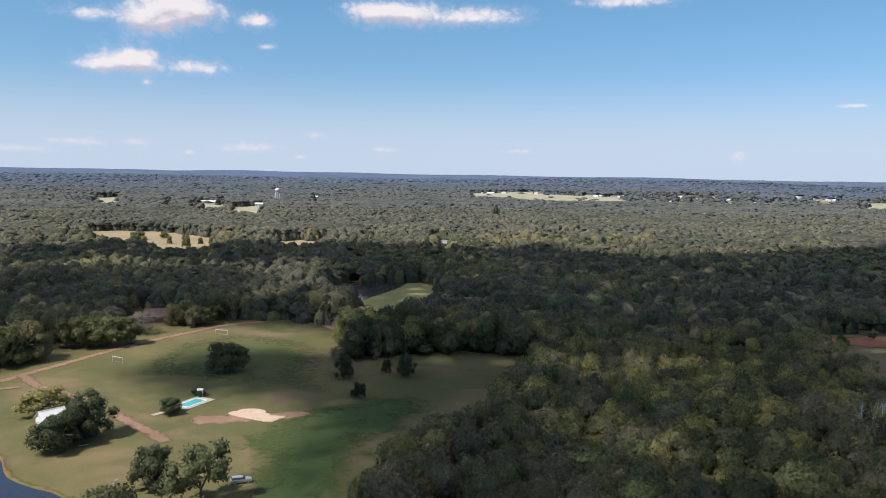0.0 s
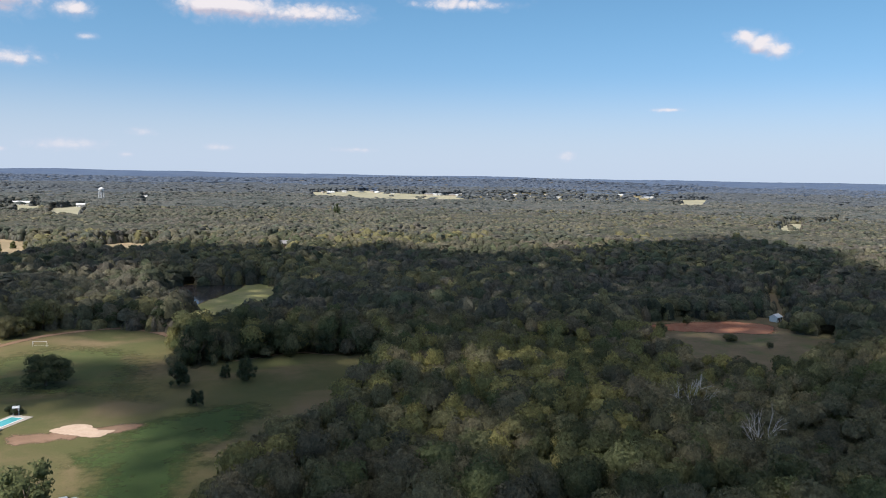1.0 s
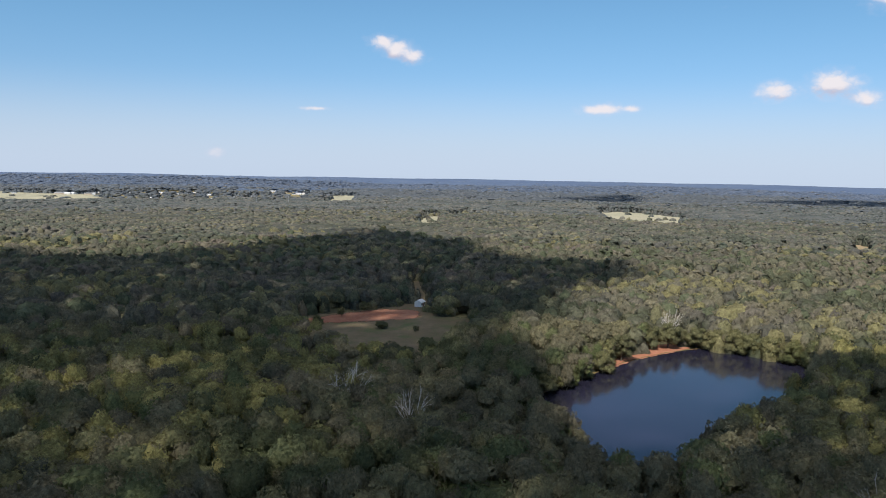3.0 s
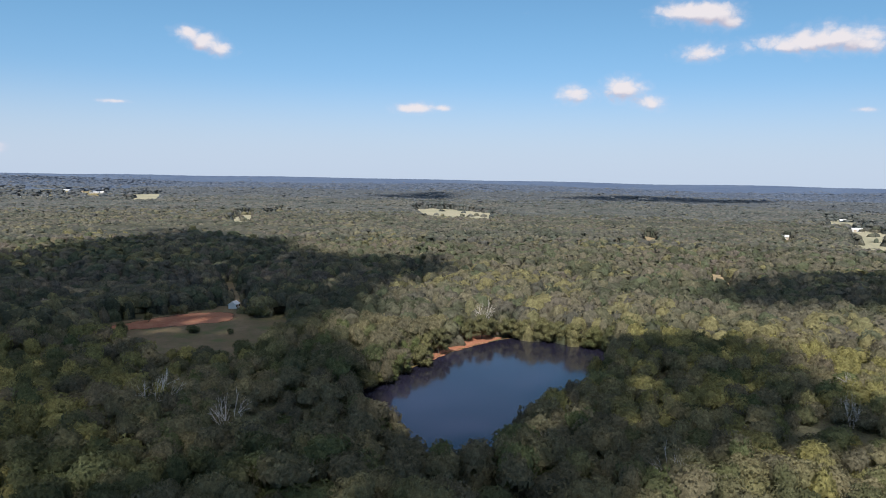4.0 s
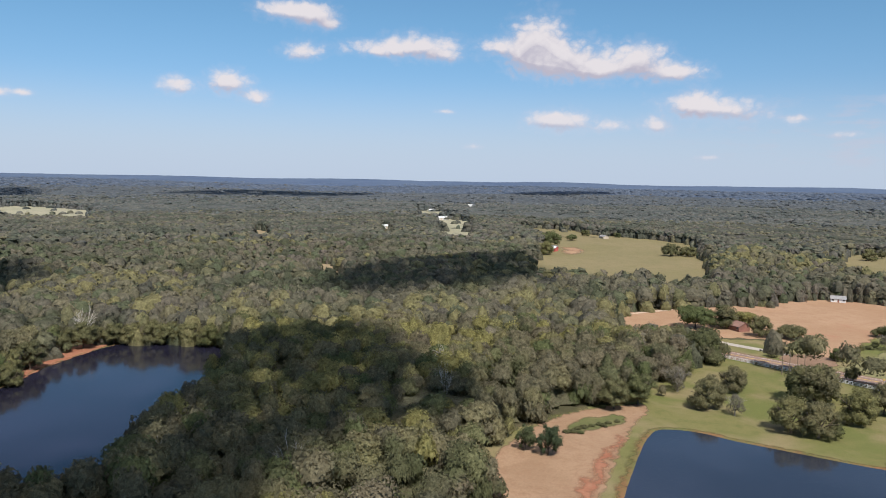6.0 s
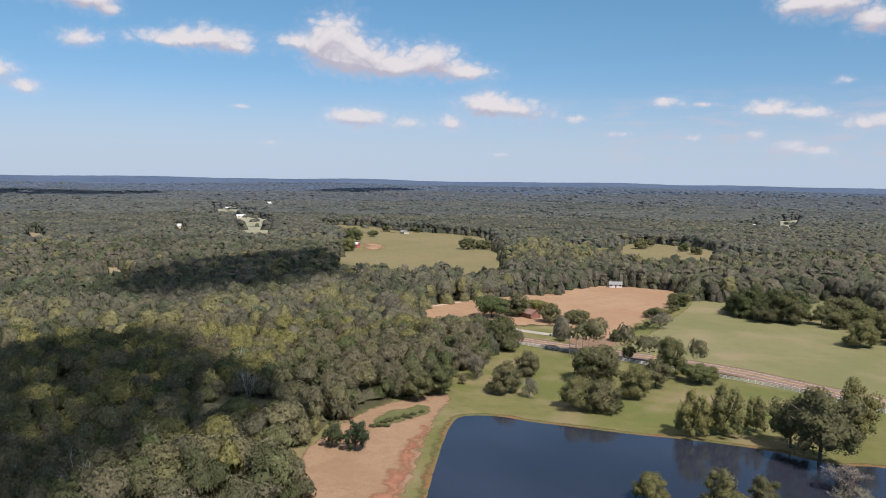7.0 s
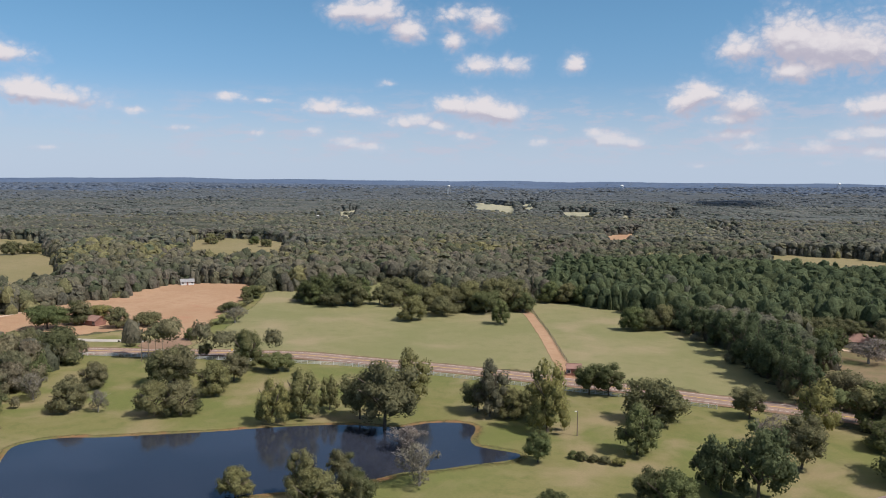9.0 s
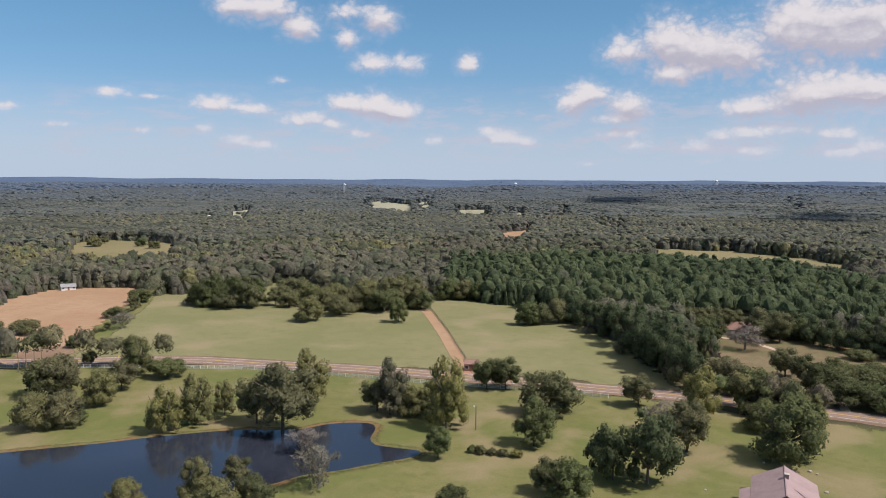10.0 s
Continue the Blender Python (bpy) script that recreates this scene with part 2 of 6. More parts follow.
def foliage(name, dark, mid, light, yellow=None, through_light=0.42, brown=None, fresh=None, grain=0.9, depth=0.45, bulk=1.7):
    """Leaves: the tone of the whole tree by the tint stored on it, drier and fresher kinds among them, and the light
    and shade of leaf clumps put into the colour by noise.
    """
    m, n = material(name)
    tint = n.add("ShaderNodeAttribute", attribute_name="tint").outputs["Fac"]
    info = n.add("ShaderNodeObjectInfo").outputs["Random"]
    both = n.math("FRACT", n.math("ADD", tint, n.math("MULTIPLY", info, 0.31)))
    where = n.add("ShaderNodeNewGeometry").outputs
    col = n.mix(n.span(both, 0.0, 0.6), dark, mid)
    col = n.mix(n.span(both, 0.55, 0.85), col, light)
    other = n.math("FRACT", n.math("MULTIPLY", both, 43.0))
    if brown:
        stand_of = n.span(n.noise(where["Position"], 0.011, 3, 0.5), 0.42, 0.68, 0.1, 0.75)
        col = n.mix(n.math("MULTIPLY", n.span(other, 0.3, 0.75), stand_of), col, brown)
    if fresh:
        # Darker patches paint in the shaded sides and gaps between stands.
        gap_shade = n.math("MULTIPLY", n.span(n.noise(where["Position"], 0.021, 3, 0.55), 0.51, 0.6), n.span(other, 0.15, 0.5, 0.1, 0.8))
        col = n.mix(gap_shade, col, tuple(0.66 * c for c in fresh))
        col = n.mix(n.span(other, 0.02, 0.3, 0.9, 0.0), col, fresh)
    col = n.mix(n.span(both, 0.0, 0.025), (0.165, 0.15, 0.125), col)
    if yellow:
        col = n.mix(n.span(both, 0.86, 0.97), col, yellow)
    island = n.span(where["Random Per Island"], 0.0, 1.0, 0.82, 1.2, False)
    fleck = n.noise(where["Position"], grain, 5, 0.72)
    # Painted light and shade of leaf clumps: noise scales the colour up and down.
    island = n.math("MULTIPLY", island, n.span(fleck, 0.32, 0.68, 0.6, 1.4, False))
    swell = n.add("ShaderNodeAttribute", attribute_name="swell").outputs["Vector"]
    turned = n.add("ShaderNodeVectorTransform")
    turned.vector_type, turned.convert_from, turned.convert_to = "NORMAL", "OBJECT", "WORLD"
    n.link(swell, turned.inputs[0])
    soft = n.vec("NORMALIZE", n.vec("ADD", n.vec("SCALE", turned.outputs[0], bulk), where["Normal"]))
    bump = n.add("ShaderNodeBump")
    bump.inputs["Strength"].default_value, bump.inputs["Distance"].default_value = 0.85, depth
    n.link(fleck, bump.inputs["Height"])
    n.link(soft, bump.inputs["Normal"])
    finish(n, n.vec("SCALE", col, island), 0.75, through_light=through_light, specular=0.1, normal=bump.outputs[0])
    return m


def plain(name, color, rough=0.7, vary=0.15, scale=3.0, metal=0.0, specular=0.4):
    """A weathered plain surface: the colour with fine grain and broader stains."""
    m, n = material(name)
    where = n.add("ShaderNodeNewGeometry").outputs["Position"]
    a = n.noise(where, scale, 4, 0.6)
    b = n.noise(where, scale * 0.15, 3, 0.6)
    k = n.math("ADD", n.span(a, 0.2, 0.8, 1 - vary, 1 + vary, False), n.span(b, 0.3, 0.7, -vary, vary, False))
    base = n.add("ShaderNodeRGB")
    base.outputs[0].default_value = (*color, 1)
    finish(n, n.vec("SCALE", base.outputs[0], k), rough, a, 0.15, 0.03, metal=metal, specular=specular)
    return m


def water(name, color, waves=0.35, reflect=0.42):
    m, n = material(name)
    where = n.add("ShaderNodeNewGeometry").outputs["Position"]
    ripple = n.math("ADD", n.noise(where, waves, 4, 0.6), n.math("MULTIPLY", n.noise(where, 0.05, 2, 0.5), 0.6))
    silt = n.mix(n.span(n.noise(where, 0.02, 3, 0.6), 0.4, 0.7), color, tuple(c * 1.5 for c in color))
    finish(n, silt, 0.1, ripple, 0.05, 0.3, specular=reflect)
    return m


M_FLOOR = land("forest_floor", (0.065, 0.062, 0.035), (0.085, 0.08, 0.042), (0.11, 0.09, 0.055), 60, 6, False)
M_GRASS = land("meadow_grass", (0.09, 0.094, 0.039), (0.136, 0.119, 0.054), (0.108, 0.1, 0.045), 48, 7, spot=(0.19, 0.14, 0.08), spot_share=0.53)
M_PASTURE = land("pasture_grass", (0.184, 0.176, 0.081), (0.216, 0.193, 0.098), (0.166, 0.164, 0.073), 60, 7, spot=(0.262, 0.214, 0.126), spot_share=0.54)
M_LAWN = land("mown_grass", (0.132, 0.141, 0.046), (0.174, 0.158, 0.064), (0.12, 0.128, 0.044), 35, 4, spot=(0.24, 0.19, 0.104), spot_share=0.5)
M_TAN = land("dry_field", (0.335, 0.207, 0.126), (0.375, 0.24, 0.15), (0.305, 0.182, 0.11), 45, 6, spot=(0.35, 0.172, 0.108))
M_STRAW = land("straw_field", (0.27, 0.21, 0.13), (0.32, 0.245, 0.155), (0.225, 0.19, 0.108), 45, 6)
M_HAY = land("hay_field", (0.2, 0.168, 0.084), (0.228, 0.185, 0.1), (0.176, 0.154, 0.074), 80, 9)
# Paler and greyer than the near fields, with haze put into the colour.
M_HAZE_FIELD = land("far_haze_field", (0.29, 0.275, 0.19), (0.34, 0.31, 0.22), (0.25, 0.245, 0.16), 90, 14)
M_RED = land("red_soil", (0.28, 0.11, 0.065), (0.33, 0.15, 0.092), (0.36, 0.2, 0.125), 14, 3)
M_SAND = land("pale_sand", (0.5, 0.37, 0.28), (0.55, 0.42, 0.32), (0.45, 0.33, 0.24), 9, 2)
M_TRACK = land("dirt_track", (0.215, 0.135, 0.09), (0.265, 0.17, 0.118), (0.19, 0.125, 0.082), 12, 2.5)
M_DAM = land("rank_grass", (0.27, 0.255, 0.1), (0.33, 0.29, 0.135), (0.22, 0.22, 0.085), 20, 3)
M_SHORE = land("rusty_shore", (0.13, 0.125, 0.05), (0.22, 0.12, 0.06), (0.12, 0.13, 0.045), 16, 2)
M_RUSH = land("marsh_plants", (0.12, 0.125, 0.05), (0.16, 0.145, 0.066), (0.1, 0.115, 0.042), 8, 2)
M_WATER = water("pond_water", (0.021, 0.024, 0.035), reflect=0.4)
M_MURK = water("murky_pond_water", (0.034, 0.03, 0.03), reflect=0.25)
M_LAKE = water("lake_water", (0.014, 0.0135, 0.025), reflect=0.25)
M_LEAF = foliage("oak_leaves", (0.138, 0.13, 0.086), (0.192, 0.175, 0.106), (0.233, 0.213, 0.116), (0.27, 0.248, 0.1), brown=(0.22, 0.18, 0.128), fresh=(0.138, 0.16, 0.07), grain=1.3, depth=0.35, bulk=2.2)
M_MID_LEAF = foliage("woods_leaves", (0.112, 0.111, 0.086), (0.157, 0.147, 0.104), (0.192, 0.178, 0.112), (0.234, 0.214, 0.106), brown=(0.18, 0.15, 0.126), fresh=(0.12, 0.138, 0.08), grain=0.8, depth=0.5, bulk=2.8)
M_OAK = foliage("dark_oak_leaves", (0.072, 0.088, 0.05), (0.09, 0.105, 0.057), (0.11, 0.124, 0.062))
# Far leaves turn greyer and bluer by band: haze put into their colour.
M_HAZE_LEAF = foliage("far_haze_leaves", (0.112, 0.116, 0.101), (0.153, 0.151, 0.118), (0.181, 0.174, 0.125), (0.208, 0.194, 0.124), brown=(0.173, 0.153, 0.132), fresh=(0.125, 0.141, 0.103), grain=0.5, depth=0.6, bulk=3.6)
M_GREY_HAZE_LEAF = foliage("grey_haze_leaves", (0.12, 0.131, 0.126), (0.148, 0.156, 0.146), (0.172, 0.173, 0.152), (0.184, 0.18, 0.152), brown=(0.164, 0.157, 0.148), fresh=(0.128, 0.146, 0.132), grain=0.3, depth=0.7, bulk=3.5)
M_BLUE_HAZE_LEAF = foliage("blue_green_haze_leaves", (0.124, 0.142, 0.16), (0.144, 0.161, 0.174), (0.16, 0.173, 0.178), brown=(0.154, 0.16, 0.17), grain=0.2, depth=0.8, bulk=3.5)
M_DEEP_HAZE_LEAF = foliage("blue_haze_leaves", (0.118, 0.152, 0.212), (0.132, 0.164, 0.22), (0.146, 0.174, 0.222), grain=0.14, depth=1.0, bulk=3.5)
M_YARD = land("dry_yard", (0.165, 0.122, 0.072), (0.205, 0.148, 0.09), (0.115, 0.112, 0.052), 22, 4, spot=(0.113, 0.126, 0.050), spot_share=0.54)
M_OLIVE = land("olive_grass", (0.078, 0.095, 0.036), (0.108, 0.108, 0.046), (0.072, 0.09, 0.034), 30, 5, spot=(0.15, 0.118, 0.062), spot_share=0.54)
M_SWARD = land("lush_grass", (0.056, 0.086, 0.03), (0.074, 0.098, 0.036), (0.05, 0.08, 0.027), 25, 4)
M_BANK = land("reddish_bank", (0.285, 0.182, 0.113), (0.33, 0.215, 0.136), (0.26, 0.152, 0.092), 16, 3)
# Haze over the last hills and ridges is put into these two colours.
M_HILLS = land("grey_haze_hills", (0.084, 0.11, 0.158), (0.066, 0.09, 0.138), (0.104, 0.128, 0.162), 240, 60, False)
M_RIDGE = land("blue_haze_ridges", (0.09, 0.122, 0.185), (0.075, 0.105, 0.17), (0.102, 0.134, 0.19), 420, 90, False)
M_PINE = foliage("pine_needles", (0.076, 0.098, 0.052), (0.094, 0.117, 0.06), (0.114, 0.133, 0.066))
M_GREY = foliage("bare_twigs", (0.25, 0.21, 0.18), (0.29, 0.25, 0.215), (0.24, 0.215, 0.16))
M_GROVE = foliage("grove_leaves", (0.134, 0.134, 0.07), (0.176, 0.171, 0.084), (0.214, 0.203, 0.09), (0.25, 0.232, 0.09), brown=(0.178, 0.158, 0.094), fresh=(0.128, 0.152, 0.063), grain=1.6, depth=0.3)
M_BARK = plain("bark", (0.11, 0.085, 0.062), 0.95, 0.3, 4.0)
M_SNAG = plain("bleached_wood", (0.46, 0.42, 0.37), 0.9, 0.15, 4.0)


# ---- geometry helpers ----
from mathutils.geometry import delaunay_2d_cdt

rng = np.random.default_rng(7)


def terrain(x, y):
    """The lie of the land: level near by, rolling farther off, and raised with distance so that its edge fits the
    horizon in the camera's view.
    """
    r = np.hypot(x, y)
    s = np.clip((r - 900) / 4000, 0, 1)
    w = np.clip((r - 900) / 1600, 0, 1)
    far = np.clip((r - 2300) / 900, 0, 1) * np.clip((4750 - r) / 700, 0, 1)
    ridge = np.sin(r / 330 + 1.6 * np.sin(x / 900) + 1.3 * np.sin(y / 700 + 1.0)) + 0.7 * np.sin((x - y) / 520 + 0.8)
    return 9.0 * far * ridge + 37 * s * s * (1.6 - 0.6 * s) + 3.2 * w * (np.sin(x / 190 + 1.3) * np.sin(y / 230 + 0.4) + 0.6 * np.sin((x + y) / 140 + 2.0) + 0.4 * np.sin((x - 1.3 * y) / 310))


def mesh_from(name, verts, faces, mat, smooth=False, **attributes):
    """A mesh from arrays of corners and of equal-sided faces; attributes are one number a corner."""
    me = bpy.data.meshes.new(name)
    k = faces.shape[1]
    me.vertices.add(len(verts))
    me.vertices.foreach_set("co", np.ascontiguousarray(verts, dtype=np.float32).ravel())
    me.loops.add(faces.size)
    me.loops.foreach_set("vertex_index", np.ascontiguousarray(faces, dtype=np.int32).ravel())
    me.polygons.add(len(faces))
    me.polygons.foreach_set("loop_start", np.arange(0, faces.size, k, dtype=np.int32))
    me.update(calc_edges=True)
    me.polygons.foreach_set("use_smooth", np.full(len(faces), smooth))
    for key, values in attributes.items():
        values = np.ascontiguousarray(values, dtype=np.float32)
        if values.ndim == 2:
            me.attributes.new(key, "FLOAT_VECTOR", "POINT").data.foreach_set("vector", values.ravel())
        else:
            me.attributes.new(key, "FLOAT", "POINT").data.foreach_set("value", values)
    me.materials.append(mat)
    return me


def part(name, bm, mat, parent=None, label=""):
    """Links a bmesh as one mesh object, under its thing if there is one."""
    me = bpy.data.meshes.new(name)
    bm.to_mesh(me)
    bm.free()
    me.materials.append(mat)
    ob = new(name, me)
    ob.parent = parent
    return tagged(ob, label)


def curve_through(points, closed, step=3.0):
    """A smooth line through the points, with a corner every few metres."""
    p = np.array(points, float)
    n = len(p)
    out = []
    for i in range(n if closed else n - 1):
        if closed:
            a, b, c, d = p[i - 1], p[i], p[(i + 1) % n], p[(i + 2) % n]
        else:
            a, b, c, d = p[max(i - 1, 0)], p[i], p[i + 1], p[min(i + 2, n - 1)]
        k = max(2, min(14, int(np.hypot(*(c - b)) / step)))
        for t in np.arange(k) / k:
            out.append(0.5 * (2 * b + (c - a) * t + (2 * a - 5 * b + 4 * c - d) * t * t + (3 * b - a - 3 * c + d) * t ** 3))
    if not closed:
        out.append(p[-1])
    return np.array(out)


def area(p):
    return 0.5 * np.sum(p[:, 0] * np.roll(p[:, 1], -1) - np.roll(p[:, 0], -1) * p[:, 1])


def outward(p):
    d = np.roll(p, -1, 0) - np.roll(p, 1, 0)
    d /= np.maximum(np.hypot(d[:, 0], d[:, 1]), 1e-6)[:, None]
    return np.stack([d[:, 1], -d[:, 0]], 1) * (1 if area(p) > 0 else -1)


def sheet(p, gap):
    """Triangles that fill an outline, with corners inside it on a grid, and how far each corner lies from the outline."""
    (x0, y0), (x1, y1) = p.min(0), p.max(0)
    gx, gy = np.meshgrid(np.arange(x0, x1, gap), np.arange(y0, y1, gap))
    gx, gy = gx.ravel() + rng.uniform(-0.3, 0.3, gx.size) * gap, gy.ravel() + rng.uniform(-0.3, 0.3, gy.size) * gap
    gap_to = np.min(np.hypot(gx[:, None] - p[None, :, 0], gy[:, None] - p[None, :, 1]), axis=1)
    keep = inside(p, gx, gy) & (gap_to > 0.35 * gap)
    q = np.concatenate([p, np.column_stack([gx, gy])[keep]])
    m = len(p)
    v, _, f, *_ = delaunay_2d_cdt([Vector(c) for c in q], [(k, (k + 1) % m) for k in range(m)], [], 1, 1e-4)
    v = np.array([c[:] for c in v])
    f = np.array([t for t in f if len(t) == 3])
    a, c, d = v[f[:, 0]], v[f[:, 1]], v[f[:, 2]]
    flip = (c[:, 0] - a[:, 0]) * (d[:, 1] - a[:, 1]) - (c[:, 1] - a[:, 1]) * (d[:, 0] - a[:, 0]) < 0
    f[flip] = f[flip][:, ::-1]
    off = np.min(np.hypot(v[:, None, 0] - p[None, :, 0], v[:, None, 1] - p[None, :, 1]), axis=1)
    return v, f, off


def patch(name, outline, mat, lift, label, category, rim=2.5, step=3.0, ragged=0.6, spread=0.0):
    """A piece of ground cover that lies on the land, with a rim in which it gives out."""
    p = curve_through(outline, True, step)
    rim = min(rim, (0.24 if rim > 10 else 0.16) * math.sqrt(abs(area(p))))
    p = p + outward(p) * (spread + rng.uniform(-ragged, ragged, (len(p), 1)))
    far = np.hypot(p[:, 0], p[:, 1]).max() > 900
    v, f, off = sheet(p, max(rim * 1.1, math.sqrt(abs(area(p))) / 32))
    z = terrain(v[:, 0], v[:, 1]) + lift + (0.5 if far else 0)
    ob = new(name, mesh_from(name, np.column_stack([v, z]), f, mat, edge=np.clip(off / rim, 0, 1)))
    return tagged(ob, label, category, kind="structure")


def ribbon(name, line, width, mat, lift, label, category, rim=0.6, crown=0.0, step=4.0, offset=0.0):
    """A strip of even width along a line on the land: a track or a road."""
    p = curve_through(line, False, step)
    d = np.gradient(p, axis=0)
    d /= np.hypot(d[:, 0], d[:, 1])[:, None]
    side = np.stack([-d[:, 1], d[:, 0]], 1)
    w = width / 2 * (1 + rng.uniform(-0.06, 0.06, len(p)) * (rim > 0.3))
    ks = (-1, -1 + 2 * rim / width, 0, 1 - 2 * rim / width, 1)
    verts, edge = [], []
    for k in ks:
        xy = p + side * (k * w + offset)[:, None]
        verts.append(np.column_stack([xy, terrain(xy[:, 0], xy[:, 1]) + lift + crown * (1 - abs(k))]))
        edge.append(np.full(len(p), 0.0 if abs(k) == 1 else 1.0))
    m = len(p)
    i = np.arange(m - 1)
    faces = np.concatenate([np.stack([j * m + i, j * m + i + 1, (j + 1) * m + i + 1, (j + 1) * m + i], 1)[:, ::-1] for j in range(4)])
    ob = new(name, mesh_from(name, np.concatenate(verts), faces, mat, edge=np.concatenate(edge)))
    return tagged(ob, label, category, kind="structure")


def inside(poly, x, y):
    """Which of the places lie in the outline."""
    p = np.array(poly, float)
    hit = np.zeros(len(x), bool)
    for (ax, ay), (bx, by) in zip(p, np.roll(p, -1, 0)):
        if ay == by:
            continue
        c = (ay > y) != (by > y)
        hit ^= c & (x < (bx - ax) * (y - ay) / (by - ay) + ax)
    return hit


def near_line(line, x, y, d):
    p = curve_through(line, False, 8)
    hit = np.zeros(len(x), bool)
    for ax, ay in p:
        hit |= (x - ax) ** 2 + (y - ay) ** 2 < d * d
    return hit


# ---- the land ----
def build_ground():
    rings = np.concatenate([[0.002], np.geomspace(20, 4990, 120)])
    turns = np.linspace(0, 2 * math.pi, 200, endpoint=False)
    rr, aa = np.meshgrid(rings, turns, indexing="ij")
    x, y = (rr * np.sin(aa)).ravel(), (rr * np.cos(aa)).ravel()
    m = len(turns)
    i, j = np.meshgrid(np.arange(len(rings) - 1), np.arange(m), indexing="ij")
    i, j = i.ravel(), j.ravel()
    k = (j + 1) % m
    faces = np.stack([i * m + j, i * m + k, (i + 1) * m + k, (i + 1) * m + j], 1)
    ob = new("ground", mesh_from("ground", np.column_stack([x, y, terrain(x, y)]), faces, M_FLOOR, True))
    tagged(ob, "rolling wooded land with leaf litter reaching the horizon", "ground", kind="structure")


build_ground()

MEADOW = [(-162, 236), (-163, 263), (-165, 287), (-158, 297), (-151, 310), (-140, 328), (-153, 382), (-146, 383), (-118, 355), (-102, 364), (-90, 357), (-80, 363), (-63, 356), (-46, 345), (-40, 329), (-33, 281), (-17, 289), (4, 300), (26, 296), (39, 291), (25, 231), (14, 214), (6, 196), (-5, 182), (-11, 165), (-15, 147), (-17, 132), (-19, 119), (-47, 130), (-85, 139), (-114, 164)]
STRIP = [(347, -38), (311, -61), (291, -89), (264, -124), (231, -152), (198, -176), (163, -196), (131, -211), (100, -221), (69, -239), (41, -252), (27, -177), (69, -113), (118, -55), (125, -21), (128, 4), (141, 21), (150, 24), (169, 28), (194, 28), (211, 23), (227, 14), (246, -2), (254, -12), (280, -21), (309, -33), (323, -45)]
PASTURE = [(314, -80), (354, -109), (402, -140), (448, -164), (447, -187), (447, -212), (444, -233), (460, -246), (446, -263), (425, -256), (388, -256), (358, -259), (331, -262), (347, -294), (296, -305), (247, -295), (205, -278), (178, -257), (152, -236), (137, -223), (172, -206), (208, -185), (240, -158), (273, -129)]
EAST_YARD = [(198, -312), (188, -329), (170, -332), (154, -336), (140, -344), (117, -339), (89, -335), (53, -319), (44, -269), (72, -247), (105, -231), (119, -224), (135, -222), (153, -258), (177, -290)]
TAN_FIELD = [(413, -2), (430, -19), (452, -47), (468, -66), (474, -88), (503, -112), (510, -129), (502, -159), (485, -171), (451, -157), (418, -141), (384, -119), (352, -102), (337, -92), (350, -84), (370, -71), (369, -53), (379, -42), (388, -29), (327, -12), (328, -4)]
BIG_FIELD = [(1119, 131), (1091, 42), (1040, 30), (1005, 5), (985, -39), (930, -80), (894, -98), (800, -92), (680, -84), (545, -72), (519, -50), (521, -23), (529, 14), (530, 50), (640, 62), (760, 62), (860, 68), (945, 100)]
LAKE = [(172, 177), (180, 181), (190, 183), (199, 186), (208, 188), (222, 191), (236, 194), (255, 195), (274, 194), (284, 189), (288, 180), (289, 170), (287, 157), (283, 144), (262, 132), (223, 116), (189, 113), (174, 110), (158, 102), (146, 101), (138, 98), (133, 101), (129, 104), (125, 109), (127, 117), (134, 128), (147, 146), (161, 163)]
POND = [(216, -13), (224, -17), (224, -27), (219, -36), (214, -48), (208, -63), (203, -78), (195, -95), (185, -107), (183, -118), (177, -126), (172, -125), (166, -119), (161, -117), (155, -120), (150, -123), (148, -120), (149, -113), (151, -106), (152, -100), (155, -92), (155, -83), (157, -76), (158, -67), (161, -51), (143, -40), (148, -25), (145, -12), (146, -1), (156, -3), (167, -5), (195, -9)]
FAR_POND = [(-72, 469), (-56, 486), (-29, 487), (-22, 494), (-27, 461), (-39, 430), (-48, 398), (-54, 400), (-64, 425)]
DAM = [(-49, 405), (-41, 426), (-31, 451), (-25, 491), (-12, 486), (-3, 462), (-5, 425), (-15, 353), (-30, 332), (-38, 324), (-42, 335)]
DIRT = [(160, 335), (173, 349), (188, 347), (219, 348), (246, 350), (234, 314), (241, 291), (214, 250), (184, 242), (170, 230), (154, 233), (145, 250), (142, 270), (146, 305)]
RED_BANK = [(234, 193), (254, 194), (273, 195), (281, 201), (274, 206), (263, 208), (243, 201), (222, 201), (215, 193), (218, 189)]
PINES = [(263, -234), (240, -310), (196, -309), (157, -341), (121, -350), (85, -354), (150, -640), (162, -466), (238, -514), (350, -509), (387, -461), (434, -386), (375, -329)]
